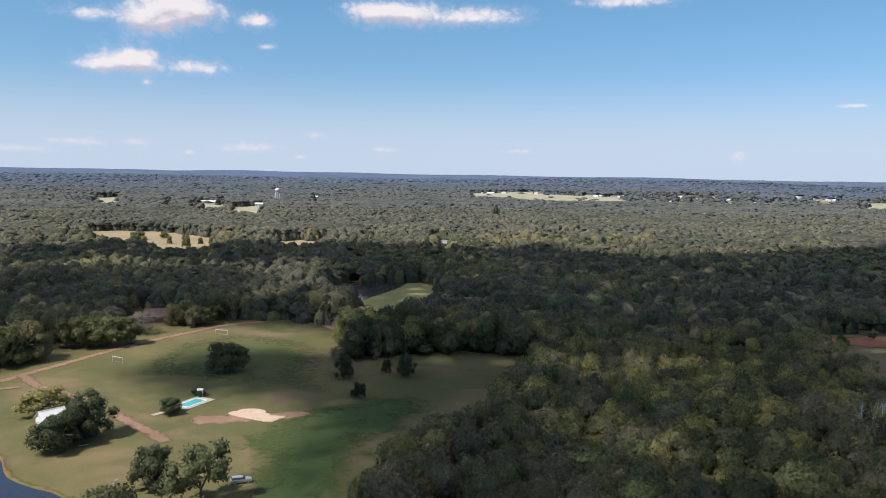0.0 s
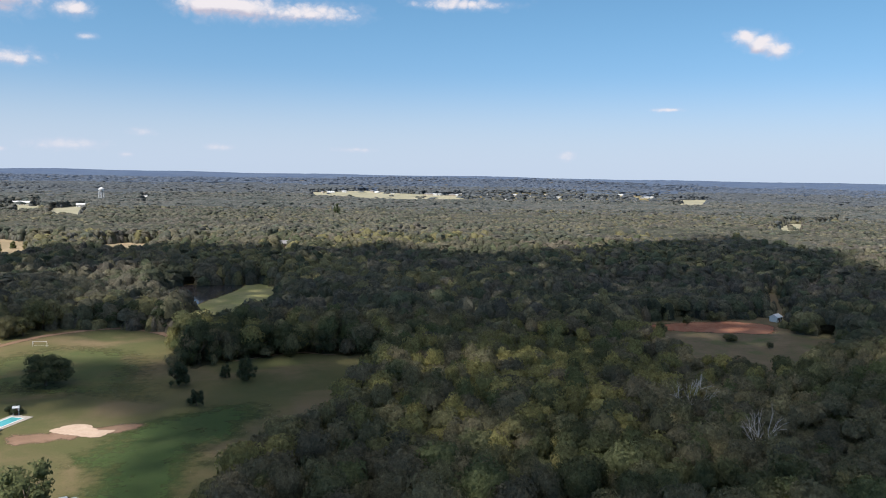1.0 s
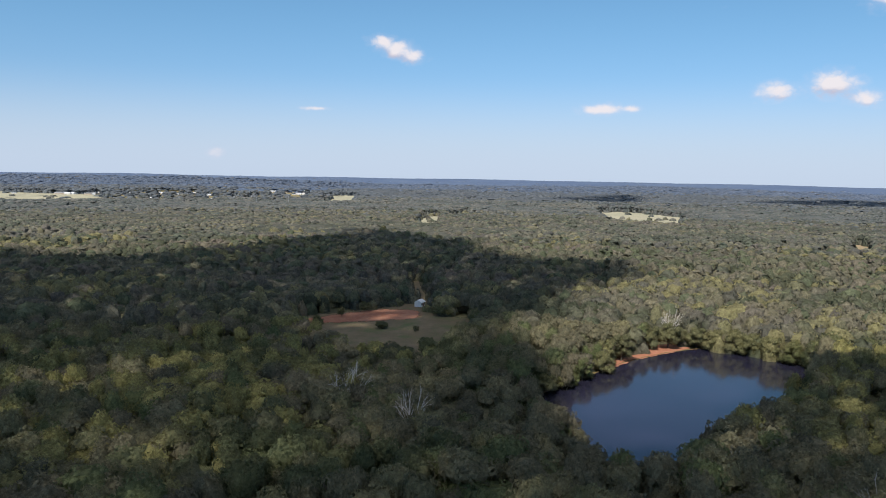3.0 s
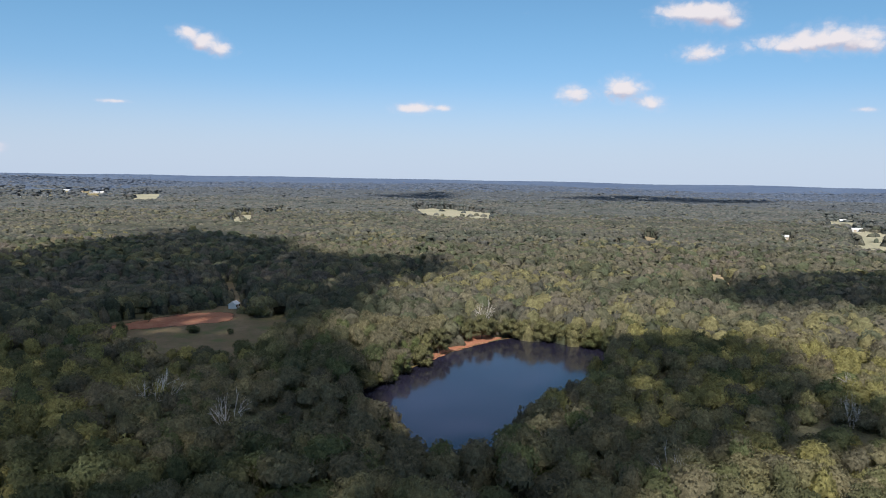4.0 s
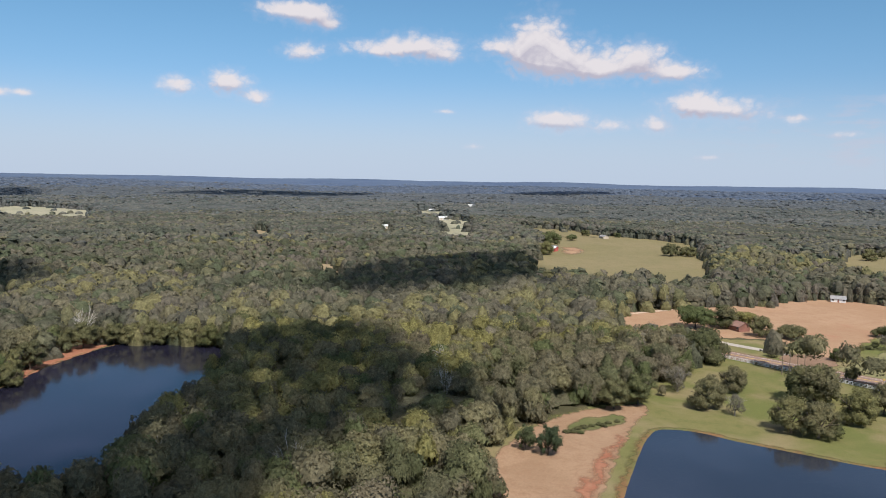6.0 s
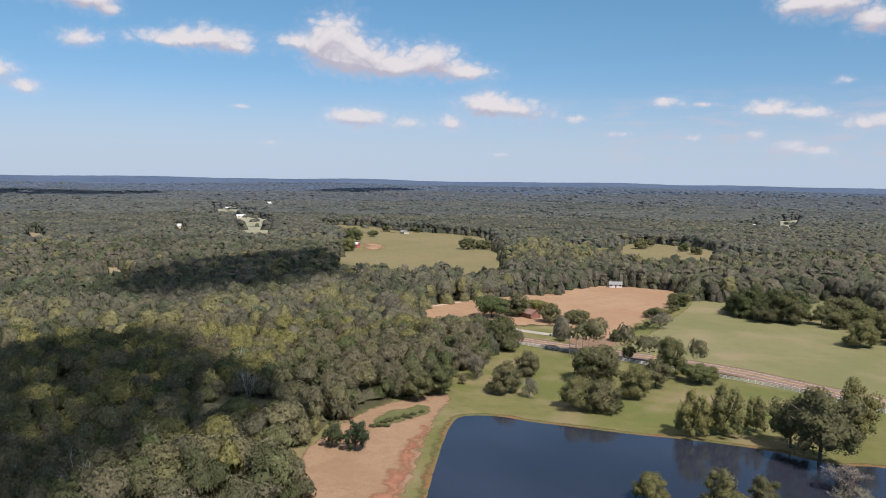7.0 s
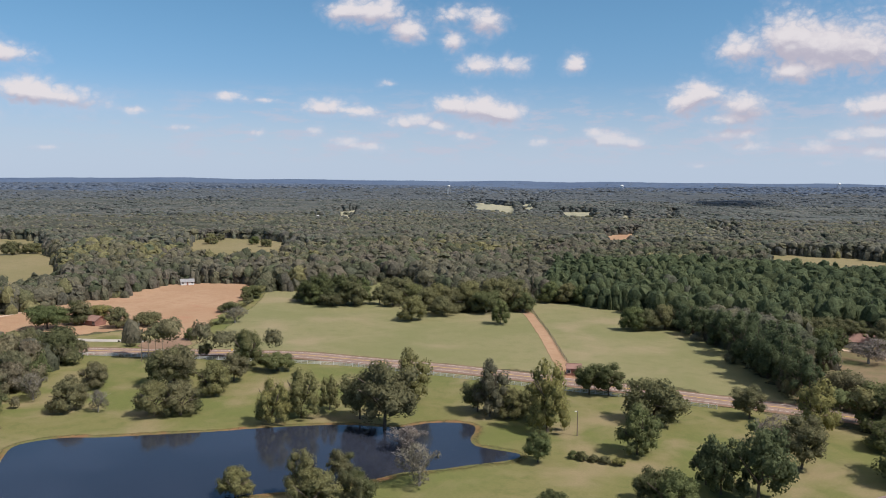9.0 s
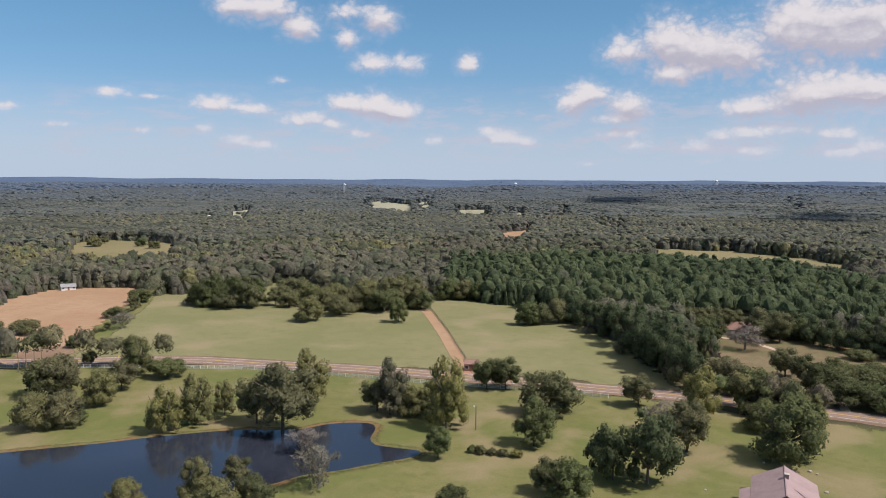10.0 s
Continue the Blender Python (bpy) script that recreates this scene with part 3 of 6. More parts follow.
FIELDS = [
    ([(-375, 815), (-354, 835), (-307, 831), (-278, 815), (-252, 791), (-224, 764), (-171, 611), (-185, 572), (-207, 576), (-243, 627), (-277, 642), (-297, 654)], M_STRAW, "dry tan hay field among dark woods"),
    ([(-171, 749), (-135, 763), (-113, 761), (-100, 615), (-125, 606)], M_STRAW, "narrow dry tan field among dark woods"),
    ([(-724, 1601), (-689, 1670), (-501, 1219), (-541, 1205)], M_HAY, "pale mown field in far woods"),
    ([(-470, 1443), (-443, 1590), (-319, 1162), (-351, 1084)], M_HAY, "pale mown field beside low white buildings"),
    ([(-362, 1325), (-340, 1489), (-240, 1039), (-284, 1050)], M_HAY, "pale mown field below the water tower"),
    ([(1224, 1112), (1280, 1113), (1292, 1072), (1278, 996), (1240, 905), (887, 647), (871, 688), (864, 737), (884, 779), (968, 869)], M_HAY, "pale green hay field in the far woods"),
]
FIELDS += [
    ([(75, 2335), (258, 2479), (350, 2262), (480, 2113), (379, 1696), (176, 1580), (146, 1763), (57, 1699)], M_HAZE_FIELD, "long pale field at the edge of a town"),
    ([(1408, 2772), (1550, 2832), (1220, 2218), (1117, 2198)], M_SAND, "bare white lot at the edge of a town"),
    ([(1051, 1996), (1147, 2033), (1161, 1975), (864, 1467), (805, 1516)], M_HAY, "pale green field at the edge of a town"),
    ([(1269, 278), (1250, 236), (1196, 202), (822, 141), (797, 150), (825, 180), (1144, 254)], M_HAY, "green farmyard field beside a white house"),
    ([(1570, 391), (1711, 356), (1269, 259), (1199, 296)], M_TAN, "bare yard round a long farm building"),
    ([(900, 432), (892, 404), (722, 325), (704, 340)], M_STRAW, "small bare patch in the woods"),
    ([(578, 230), (590, 212), (472, 160), (456, 174)], M_STRAW, "small bare patch in the woods"),
]
FIELDS += [
    ([(828, -225), (874, -261), (834, -292), (757, -317), (589, -232), (582, -192), (611, -166)], M_HAY, "pale green hay field with dark trees"),
    ([(1353, -647), (1423, -722), (1388, -718), (989, -498), (1014, -490)], M_TAN, "small bare tan field in the woods"),
    ([(1681, -1178), (1701, -1275), (1402, -1121), (1018, -819), (1047, -805), (1258, -887)], M_HAY, "pale far field in rolling woods"),
    ([(1646, -1321), (1782, -1512), (1121, -948), (1105, -903)], M_TAN, "bare tan far field on a slope"),
    ([(1161, -1033), (1110, -1092), (872, -856), (933, -833)], M_TAN, "narrow tan far field"),
    ([(1067, -1081), (990, -1063), (820, -874), (885, -897)], M_HAY, "narrow pale far field"),
]
FIELDS += [
    ([(680, -675), (699, -766), (525, -560), (536, -544)], M_TAN, "tan field between wooded slopes"),
    ([(734, -950), (680, -939), (534, -741), (583, -757)], M_TAN, "narrow tan field below a wooded hill"),
    ([(452, -663), (376, -695), (307, -684), (253, -661), (199, -520), (243, -525), (286, -529), (354, -523)], M_HAY, "long straw-coloured field behind the pine wood"),
    ([(1070, -1243), (1059, -1271), (838, -1005), (849, -986)], M_TAN, "small tan far field"),
]
FIELDS += [
    ([(614, 894), (775, 1099), (780, 1047), (620, 834), (575, 815)], M_HAY, "small pale green field in the woods"),
    ([(767, 1017), (975, 1220), (799, 996), (715, 940)], M_HAY, "narrow pale green field in the woods"),
    ([(740, -917), (748, -982), (669, -934), (566, -781), (610, -789)], M_TAN, "narrow tan field between wooded slopes"),
]
TRACK_A = [(-147, 236), (-142, 246), (-139, 254), (-134, 267), (-127, 286), (-119, 305), (-109, 322), (-98, 340), (-87, 349), (-73, 355), (-57, 349), (-41, 330)]
TRACK_B = [(-139, 254), (-127, 241), (-114, 233), (-103, 226)]
TRACK_C = [(-91, 214), (-82, 205), (-75, 199), (-70, 193)]
TRACK_D = [(-143, 231), (-137, 237), (-132, 240)]
TRACK_E = [(-17, 289), (4, 300), (17, 295), (26, 297)]
POOL_PATH = [(-81, 214), (-79, 217), (-76, 222)]
HIGHWAY = [(360, -22), (342, -41), (331, -52), (307, -86), (293, -106), (279, -122), (262, -135), (240, -152.5), (228, -161.5), (212, -172), (179, -193), (160, -204), (136, -218.5), (110, -231), (80, -243), (51, -253)]
DRIVEWAY = [(321, -259), (311, -258), (294, -248), (258, -225), (230, -206), (212, -194), (199, -185)]
FENCE = [(329, -41), (322.7, -50.3), (296, -83), (269, -114), (253, -130), (229, -146.5), (217, -154.5), (202, -164), (172, -185), (154, -196), (146.5, -200.3)]
LANE = [(376, -14), (368, -30), (362, -43), (351, -57), (339, -73), (329, -76)]
FIELD_TRACK = [(409, -2), (426, -19), (450, -46), (477, -77), (503, -112)]
YARD_TRACK = [(178, -314), (164, -315), (148, -309), (130, -293), (107, -265), (92, -240)]
RED_LANE = [(294, 424), (274, 392), (257, 363), (241, 339)]

patch("meadow", MEADOW, M_GRASS, 0.05, "wide sloping meadow of short dry and green grass", "meadow", 2, spread=4)
patch("lawn", STRIP, M_LAWN, 0.05, "mown green grass round the pond, dry in places", "lawn", 2, spread=4)
patch("pasture", PASTURE, M_PASTURE, 0.05, "smooth pale green pasture beyond the road", "pasture", 2, spread=3)
patch("sward", [(-55, 187), (-54, 204), (-46, 217), (-37, 229), (-25, 239), (-3, 241), (11, 247), (6, 228), (-3, 214), (-10, 199), (-14, 183), (-18, 168), (-19, 145), (-44, 145), (-47, 173)], M_SWARD, 0.07, "lush green grass low on the meadow", "grass", 12, ragged=2)
patch("sward", [(-106, 262), (-110, 292), (-104, 320), (-81, 328), (-58, 324), (-38, 299), (-30, 250), (-37, 228), (-49, 238), (-64, 245), (-82, 250), (-92, 246)], M_OLIVE, 0.06, "short olive-green grass on the middle of the meadow", "grass", 16, ragged=3)
patch("yard", EAST_YARD, M_YARD, 0.06, "dry grass yard shaded by scattered trees", "yard", 2, spread=3)
patch("tan_field", TAN_FIELD, M_TAN, 0.06, "bare tan field of dry reddish soil", "field", 1.5, spread=2)
patch("hay_field", BIG_FIELD, M_HAY, 0.06, "large dull green hay field among woods", "field", 3, spread=4)
patch("field_soil", [(831, 51), (831, 33), (791, 18), (754, 19), (727, 34), (733, 46)], M_TAN, 0.7, "bare reddish soil worn into the hay field", "soil", 16)
patch("dam", DAM, M_DAM, 0.08, "bright grassy dam of the small far pond", "dam", 2)
patch("clearing", DIRT, M_YARD, 0.06, "scrubby clearing with brown grass", "clearing", 3)
patch("clearing_soil", [(162, 337), (186, 343), (217, 344), (231, 330), (219, 311), (203, 312), (179, 319), (165, 326)], M_RED, 0.1, "bare red earth in the clearing", "soil", 4)
patch("hedge_verge", [(309, -77), (344, -105), (396, -137), (442, -163), (480, -172), (469, -156), (421, -136), (378, -114), (351, -97), (318, -73)], M_LAWN, 0.055, "rough grass along the field hedge", "verge", 2, spread=3)
patch("verge", [(380, -28), (376, -42), (366, -53), (367, -71), (347, -83), (335, -92), (349, -104), (327, -95), (315, -73), (325, -53), (338, -40), (357, -29)], M_LAWN, 0.08, "rough green verge between the lane and the road", "verge", 2)
patch("bank", [(150, 23), (171, 27), (200, 25), (224, 16), (240, 3), (249, -11), (244, -15), (224, -10), (196, -5), (167, -1), (147, 2)], M_BANK, 0.1, "dry tan bank west of the pond", "bank", 2)
patch("wash", [(149, 12), (169, 8), (182, 5), (205, 0), (219, -6), (218, -9), (196, -5), (167, 0), (147, 3)], M_RED, 0.14, "streak of eroded red soil on the bank", "soil", 6)
patch("marsh", [(220, 11), (229, 6), (236, -4), (232, -8), (222, -4), (215, 4), (213, 8)], M_RUSH, 0.16, "low green marsh plants in a hollow", "marsh", 5, ragged=1.5)
patch("sand_soil", [(-71, 214), (-68, 217), (-61, 217), (-57, 221), (-49, 220), (-39, 222), (-35, 218), (-44, 212), (-54, 209), (-64, 206), (-69, 208)], M_TRACK, 0.09, "worn red soil round the sand court", "soil", 6)
patch("sand_court", [(-61, 217), (-59, 220), (-56, 222), (-51, 221), (-48, 216), (-43, 216), (-45, 213), (-47, 210), (-50, 211), (-55, 213)], M_SAND, 0.13, "pale pink sand court worn into the meadow", "sand", 0.6, ragged=0.2)
patch("lake_bank", RED_BANK, M_RED, 0.2, "bare red earth bank of the lake", "bank", 1.5)
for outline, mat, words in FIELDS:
    # Fields beyond 1 km take the tone that has haze in it.
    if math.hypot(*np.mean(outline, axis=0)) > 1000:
        mat = M_HAZE_FIELD
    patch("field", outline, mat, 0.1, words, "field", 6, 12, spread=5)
for k, (line, wide) in enumerate(((TRACK_A, 6.5), (TRACK_B, 6), (TRACK_C, 6), (TRACK_D, 4.5), (TRACK_E, 2.5))):
    ribbon("dirt_track", line, wide, M_TRACK, 0.14 + 0.015 * k, "rutted reddish dirt track across the grass", "track", min(2.6, 0.42 * wide))
patch("town_green", [(511, 2289), (723, 2418), (901, 2429), (1246, 2560), (1298, 2519), (864, 1663), (646, 1740), (392, 1672)], M_HAY, 0.05, "pale lots and grass between the town buildings", "lots", 30, 20)
ribbon("yard_track", YARD_TRACK, 3.5, M_SAND, 0.16, "pale curved gravel drive in the yard", "track", 0.8)
ribbon("field_track", FIELD_TRACK, 4, M_SAND, 0.16, "pale track along the field's edge", "track", 0.8)
ribbon("red_lane", RED_LANE, 5, M_YARD, 0.2, "grey gravel lane into the clearing", "track", 1)


M_ASPHALT = plain("chip_seal", (0.25, 0.172, 0.14), 0.9, 0.18, 1.2, specular=0.2)
M_CONCRETE = plain("pale_concrete", (0.4, 0.35, 0.3), 0.85, 0.12, 1.0)
M_LINE = plain("road_paint", (0.7, 0.68, 0.62), 0.7, 0.12, 2.0)
M_YELLOW = plain("yellow_paint", (0.65, 0.42, 0.06), 0.7, 0.12, 2.0)
ribbon("road_shoulder", HIGHWAY, 14.5, M_TRACK, 0.12, "reddish gravel shoulder of the highway", "shoulder", 1.5)
ribbon("road", HIGHWAY, 9.6, M_ASPHALT, 0.18, "two-lane highway of worn reddish chip seal", "road", 0.2, 0.1)
for name, off, mat, words in (("road_line", 3.7, M_LINE, "white edge line of the highway"), ("road_line", -3.7, M_LINE, "white edge line of the highway"), ("centre_line", 0.12, M_YELLOW, "yellow centre line of the highway"), ("centre_line", -0.12, M_YELLOW, "yellow centre line of the highway")):
    ribbon(name, HIGHWAY, 0.18, mat, 0.3, words, "road marking", 0.02, 0, offset=off)
ribbon("lane", LANE, 5, M_CONCRETE, 0.2, "pale concrete lane to the gate", "lane", 0.15)
ribbon("driveway", DRIVEWAY, 6, M_TAN, 0.16, "straight red gravel driveway through the pasture", "driveway", 0.8)
ribbon("pool_path", POOL_PATH, 1.6, M_CONCRETE, 0.2, "pale concrete path to the pool", "path", 0.1)
patch("gate_apron", [(330, -69), (339, -75), (340, -87), (331, -91), (320, -87), (320, -74)], M_TRACK, 0.22, "pinkish gravel apron at the ranch gate", "apron", 1)


def pool_of_water(name, outline, mat, label, wide=1.3):
    """Still water inside a low shore that falls to it."""
    p = curve_through(outline, True, 2.5)
    if area(p) < 0:
        p = p[::-1]
    o = outward(p)
    jig = rng.uniform(-0.5, 0.5, (len(p), 1))
    v, f, _ = sheet(p + o * 0.6, 14.0)
    ob = new(name, mesh_from(name, np.column_stack([v, np.full(len(v), 0.12)]), f, mat))
    tagged(ob, label, "water", kind="structure")
    rows = [(p - o * 0.3, 0.03, 0.75), (p + o * (0.3 + 0.3 * jig), 0.2, 0.8), (p + o * (wide * 0.6 + jig), 0.24, 0.55), (p + o * (wide * 1.5 + jig), 0.04, 0.0)]
    m = len(p)
    i = np.arange(m)
    verts = np.concatenate([np.column_stack([q, np.full(m, z)]) for q, z, _ in rows])
    edge = np.concatenate([np.full(m, e) for *_, e in rows])
    faces = np.concatenate([np.stack([j * m + i, (j + 1) * m + i, (j + 1) * m + (i + 1) % m, j * m + (i + 1) % m], 1) for j in range(3)])
    ob = new("shore", mesh_from("shore", verts, faces, M_SHORE, True, edge=edge))
    tagged(ob, "rust-brown muddy shore at the water's edge", "shore", kind="structure")


pool_of_water("pond", POND, M_WATER, "dark blue farm pond with still water", 2.3)
pool_of_water("lake", LAKE, M_LAKE, "deep blue lake ringed by woods", 1.2)
pool_of_water("far_pond", FAR_POND, M_MURK, "small dark pond behind a grassy dam", 1.2)
pool_of_water("west_pond", [(-142, 183), (-118, 188), (-105, 180), (-97, 169), (-88, 163), (-80, 159), (-68, 144), (-105, 134)], M_WATER, "dark pond at the foot of the meadow", 1.6)


# ---- trees ----
def ball(level):
    bm = bmesh.new()
    bmesh.ops.create_icosphere(bm, subdivisions=level, radius=1.0)
    v = np.array([q.co[:] for q in bm.verts])
    f = np.array([[q.index for q in face.verts] for face in bm.faces])
    bm.free()
    return v, f


BALLS = {k: ball(k) for k in (1, 2)}


def crown_shape(r, lobes, leaves, leaf, core, shape="oak", fill=99, tall=1.0):
    """Triangles of one crown, one wide to each side of its middle and from 0 up, each corner with the way it swells: lobes filled by a rough core and wrapped in clumps of leaves."""
    if shape == "oak":
        a = r.uniform(0, 2 * math.pi, lobes) + np.arange(lobes) * 2.4
        d = np.sqrt(r.uniform(0.02, 1, lobes)) * 0.76
        z = 0.14 + 1.02 * np.sqrt(1 - (d / 0.9) ** 2) * r.uniform(0.0, 1.0, lobes) ** 1.1
        s = r.uniform(0.18, 0.38, lobes) * (1.0 if lobes < 14 else 0.8)
        c = np.column_stack([d * np.cos(a), d * np.sin(a), z * tall])
        c, s = np.vstack([(0, 0, 0.7 * tall), c]), np.append(0.42, s)
        squash = np.array([1, 1, 0.85 * max(1.0, tall ** 0.6)])
    else:
        a = np.arange(lobes) * 2.4 + r.uniform(0, 6)
        d = r.uniform(0.25, 0.68, lobes)
        c = np.column_stack([d * np.cos(a), d * np.sin(a), 0.3 + (1 - d) * r.uniform(0.1, 1.2, lobes)])
        s = r.uniform(0.24, 0.42, lobes)
        c, s = np.vstack([(0, 0, 0.62), c]), np.append(0.62, s)
        squash = np.array([1, 1, 0.9])
    tris = []
    if core:
        bv, bf = BALLS[core]
        if shape == "dome":
            bf = bf[bv[bf].mean(1)[:, 2] > -0.3]
            reach = np.full(len(bv), 0.1)
            for k, q in zip((c - c[0]) / squash, s):
                along = bv @ k
                root = along ** 2 - (k @ k - q * q)
                reach = np.maximum(reach, np.where(root > 0, along + np.sqrt(np.maximum(root, 0)), 0))
            tris.append((c[0] + bv * (reach * 0.9 * (1 + r.uniform(-0.13, 0.08, len(bv))))[:, None] * squash)[bf])
        else:
            for i in range(min(len(c), fill)):
                rough = 1 + r.uniform(-0.2, 0.2, (len(bv), 1))
                tris.append((c[i] + bv * rough * s[i] * 0.72 * squash)[bf])
    if leaves:
        n = leaves * 3
        k = r.choice(len(c), n, p=s ** 2 / np.sum(s ** 2))
        u = r.normal(size=(n, 3))
        u[:, 2] += 0.35
        u /= np.linalg.norm(u, axis=1)[:, None]
        p = c[k] + u * (s[k] * (r.uniform(0.76, 1.22, n) if shape == "oak" else r.uniform(0.92, 1.14, n)))[:, None] * squash
        gap = np.min(np.linalg.norm((p[:, None] - c[None]) / squash, axis=2) / s[None] + (np.arange(len(c))[None] == k[:, None]) * 9, axis=1)
        p, u = p[gap > 0.86][:leaves], u[gap > 0.86][:leaves]
        n = len(p)
        u = u + r.normal(size=(n, 3)) * (0.6 if shape == "oak" else 0.55)
        u /= np.linalg.norm(u, axis=1)[:, None]
        t = np.cross(u, r.normal(size=(n, 3)))
        t /= np.linalg.norm(t, axis=1)[:, None]
        b = np.cross(u, t)
        size = leaf * r.uniform(0.6, 1.4, (n, 1))
        ang = r.uniform(0, 2 * math.pi, n)
        corner = []
        for q in (0, 2.1, 4.2):
            w = ang + q + r.uniform(-0.4, 0.4, n)
            corner.append(p + (t * np.cos(w)[:, None] + b * np.sin(w)[:, None]) * size)
        tris.append(np.stack(corner, 1))
    tris = np.concatenate(tris)
    middle = np.array([0, 0, tris[:, :, 2].mean() * 0.7])
    k = np.argmin(np.linalg.norm((tris.mean(1)[:, None] - c[None]) / squash, axis=2) / s[None], axis=1)
    swell = (tris - c[k][:, None]) / s[k][:, None, None] + (tris - middle) * 0.6 + np.array([0, 0, 0.25])
    swell /= np.maximum(np.linalg.norm(swell, axis=2), 1e-6)[:, :, None]
    return np.concatenate([tris, swell], 2)


def low_crown(r, sides, rings, leaves=0, leaf=0.2):
    """A crown for far trees: a lumpy dome of a few faces, with some clumps of leaves sticking out."""
    lump = r.uniform(0, 6.28, 4)
    rows = []
    for k in range(rings):
        a = np.arange(sides) * 2 * math.pi / sides + r.uniform(0, 6.28 / sides)
        up = k / rings * 1.45
        w = math.cos(up) * (1 + 0.2 * np.sin(2 * a + lump[0]) + 0.14 * np.sin(3 * a + lump[1] + k)) * r.uniform(0.84, 1.12, sides)
        rows.append(np.column_stack([w * np.cos(a), w * np.sin(a), np.full(sides, math.sin(up)) * r.uniform(0.86, 1.12, sides)]))
    tip = np.array([*r.uniform(-0.2, 0.2, 2), r.uniform(0.95, 1.1)])
    tris = []
    for k in range(rings - 1):
        for i in range(sides):
            p, q = rows[k][i], rows[k][(i + 1) % sides]
            u, v = rows[k + 1][i], rows[k + 1][(i + 1) % sides]
            tris += [(p, q, u), (q, v, u)]
    tris += [(rows[-1][i], rows[-1][(i + 1) % sides], tip) for i in range(sides)]
    tris = np.array(tris)
    if leaves:
        u = r.normal(size=(leaves, 3))
        u[:, 2] = np.abs(u[:, 2])
        u /= np.linalg.norm(u, axis=1)[:, None]
        p = u * r.uniform(0.86, 1.14, (leaves, 1))
        u = u + r.normal(size=u.shape) * 0.5
        u /= np.linalg.norm(u, axis=1)[:, None]
        t = np.cross(u, r.normal(size=u.shape))
        t /= np.linalg.norm(t, axis=1)[:, None]
        b = np.cross(u, t)
        size = leaf * r.uniform(0.6, 1.4, (leaves, 1))
        ang = r.uniform(0, 6.28, leaves)
        tris = np.concatenate([tris, np.stack([p + (t * np.cos(ang + q)[:, None] + b * np.sin(ang + q)[:, None]) * size for q in (0, 2.1, 4.2)], 1)])
    tris[:, :, 2] = np.maximum(tris[:, :, 2], 0)
    swell = tris - np.array([0, 0, 0.1])
    swell /= np.maximum(np.linalg.norm(swell, axis=2), 1e-6)[:, :, None]
    return np.concatenate([tris, swell], 2)


def forest(name, places, shapes, mat, label, trunks=False):
    """One mesh of many crowns: places are rows of x, y, ground, width, crown base, crown top."""
    verts, tints, swells = [], [], []
    pick = rng.integers(0, len(shapes), len(places))
    turn = rng.uniform(0, 2 * math.pi, len(places))
    px, py = places[:, 0], places[:, 1]
    stands = 0.5 + 0.28 * (np.sin(px / 43 + 1.7 * np.sin(py / 71)) + np.sin(py / 37 + 1.3 * np.sin(px / 59)) * 0.8 + np.sin(px / 310 + 1.9 * np.sin(py / 270)) * 0.6)
    tint = np.clip(0.45 * stands + rng.uniform(0.03, 0.6, len(places)), 0, 0.86)
    odd = rng.uniform(0, 1, len(places))
    tint = np.where(odd < 0.045, 0.0, np.where(odd + 0.04 * np.sin(px / 17 + 2 * np.sin(py / 23)) > 0.96, 0.95, tint))
    for s, shape in enumerate(shapes):
        top = shape[:, :, 2].max()
        w = np.where(pick == s)[0]
        if not len(w):
            continue
        x, y, g, wide, low, high = places[w].T
        c, q = np.cos(turn[w])[:, None, None] * wide[:, None, None] / 2, np.sin(turn[w])[:, None, None] * wide[:, None, None] / 2
        vx = x[:, None, None] + shape[None, :, :, 0] * c - shape[None, :, :, 1] * q
        vy = y[:, None, None] + shape[None, :, :, 0] * q + shape[None, :, :, 1] * c
        vz = (g + low)[:, None, None] + shape[None, :, :, 2] / top * (high - low)[:, None, None]
        verts.append(np.stack([vx, vy, vz], -1).reshape(-1, 3))
        ct, st = np.cos(turn[w])[:, None, None], np.sin(turn[w])[:, None, None]
        sx = shape[None, :, :, 3] * ct - shape[None, :, :, 4] * st
        sy = shape[None, :, :, 3] * st + shape[None, :, :, 4] * ct
        swells.append(np.stack([sx, sy, np.broadcast_to(shape[None, :, :, 5], sx.shape)], -1).reshape(-1, 3))
        tints.append(np.repeat(tint[w], shape.shape[0] * 3))
    v = np.concatenate(verts)
    ob = new(name, mesh_from(name, v, np.arange(len(v)).reshape(-1, 3), mat, tint=np.concatenate(tints), swell=np.concatenate(swells)))
    return tagged(ob, label, "woods", kind="stuff")


CLEAR = [[(406, -3), (426, -19), (452, -47), (443, -49), (399, -44), (374, -33), (349, -15), (365, -3)], MEADOW, STRIP, PASTURE, EAST_YARD, TAN_FIELD, BIG_FIELD, LAKE, POND, FAR_POND, DAM, DIRT, RED_BANK, [(380, -28), (376, -42), (366, -53), (367, -71), (347, -83), (335, -92), (349, -104), (327, -95), (315, -73), (325, -53), (338, -40), (357, -29)], [(309, -77), (344, -105), (396, -137), (442, -163), (480, -172), (469, -156), (421, -136), (378, -114), (351, -97), (318, -73)], [(441, -72), (421, -122), (345, -104), (306, -88), (324, -52)], [(417, -19), (453, -60), (387, -57), (374, -28)], [(-187, 234), (-122, 210), (-76, 175), (-44, 132), (-106, 130)], [(-13, 492), (2, 466), (2, 420), (-4, 362), (-19, 340), (-30, 332), (-20, 480)]] + [f[0] for f in FIELDS]


TOWN = [(511, 2289), (723, 2418), (901, 2429), (1246, 2639), (1298, 2519), (864, 1663), (646, 1740), (392, 1672)]


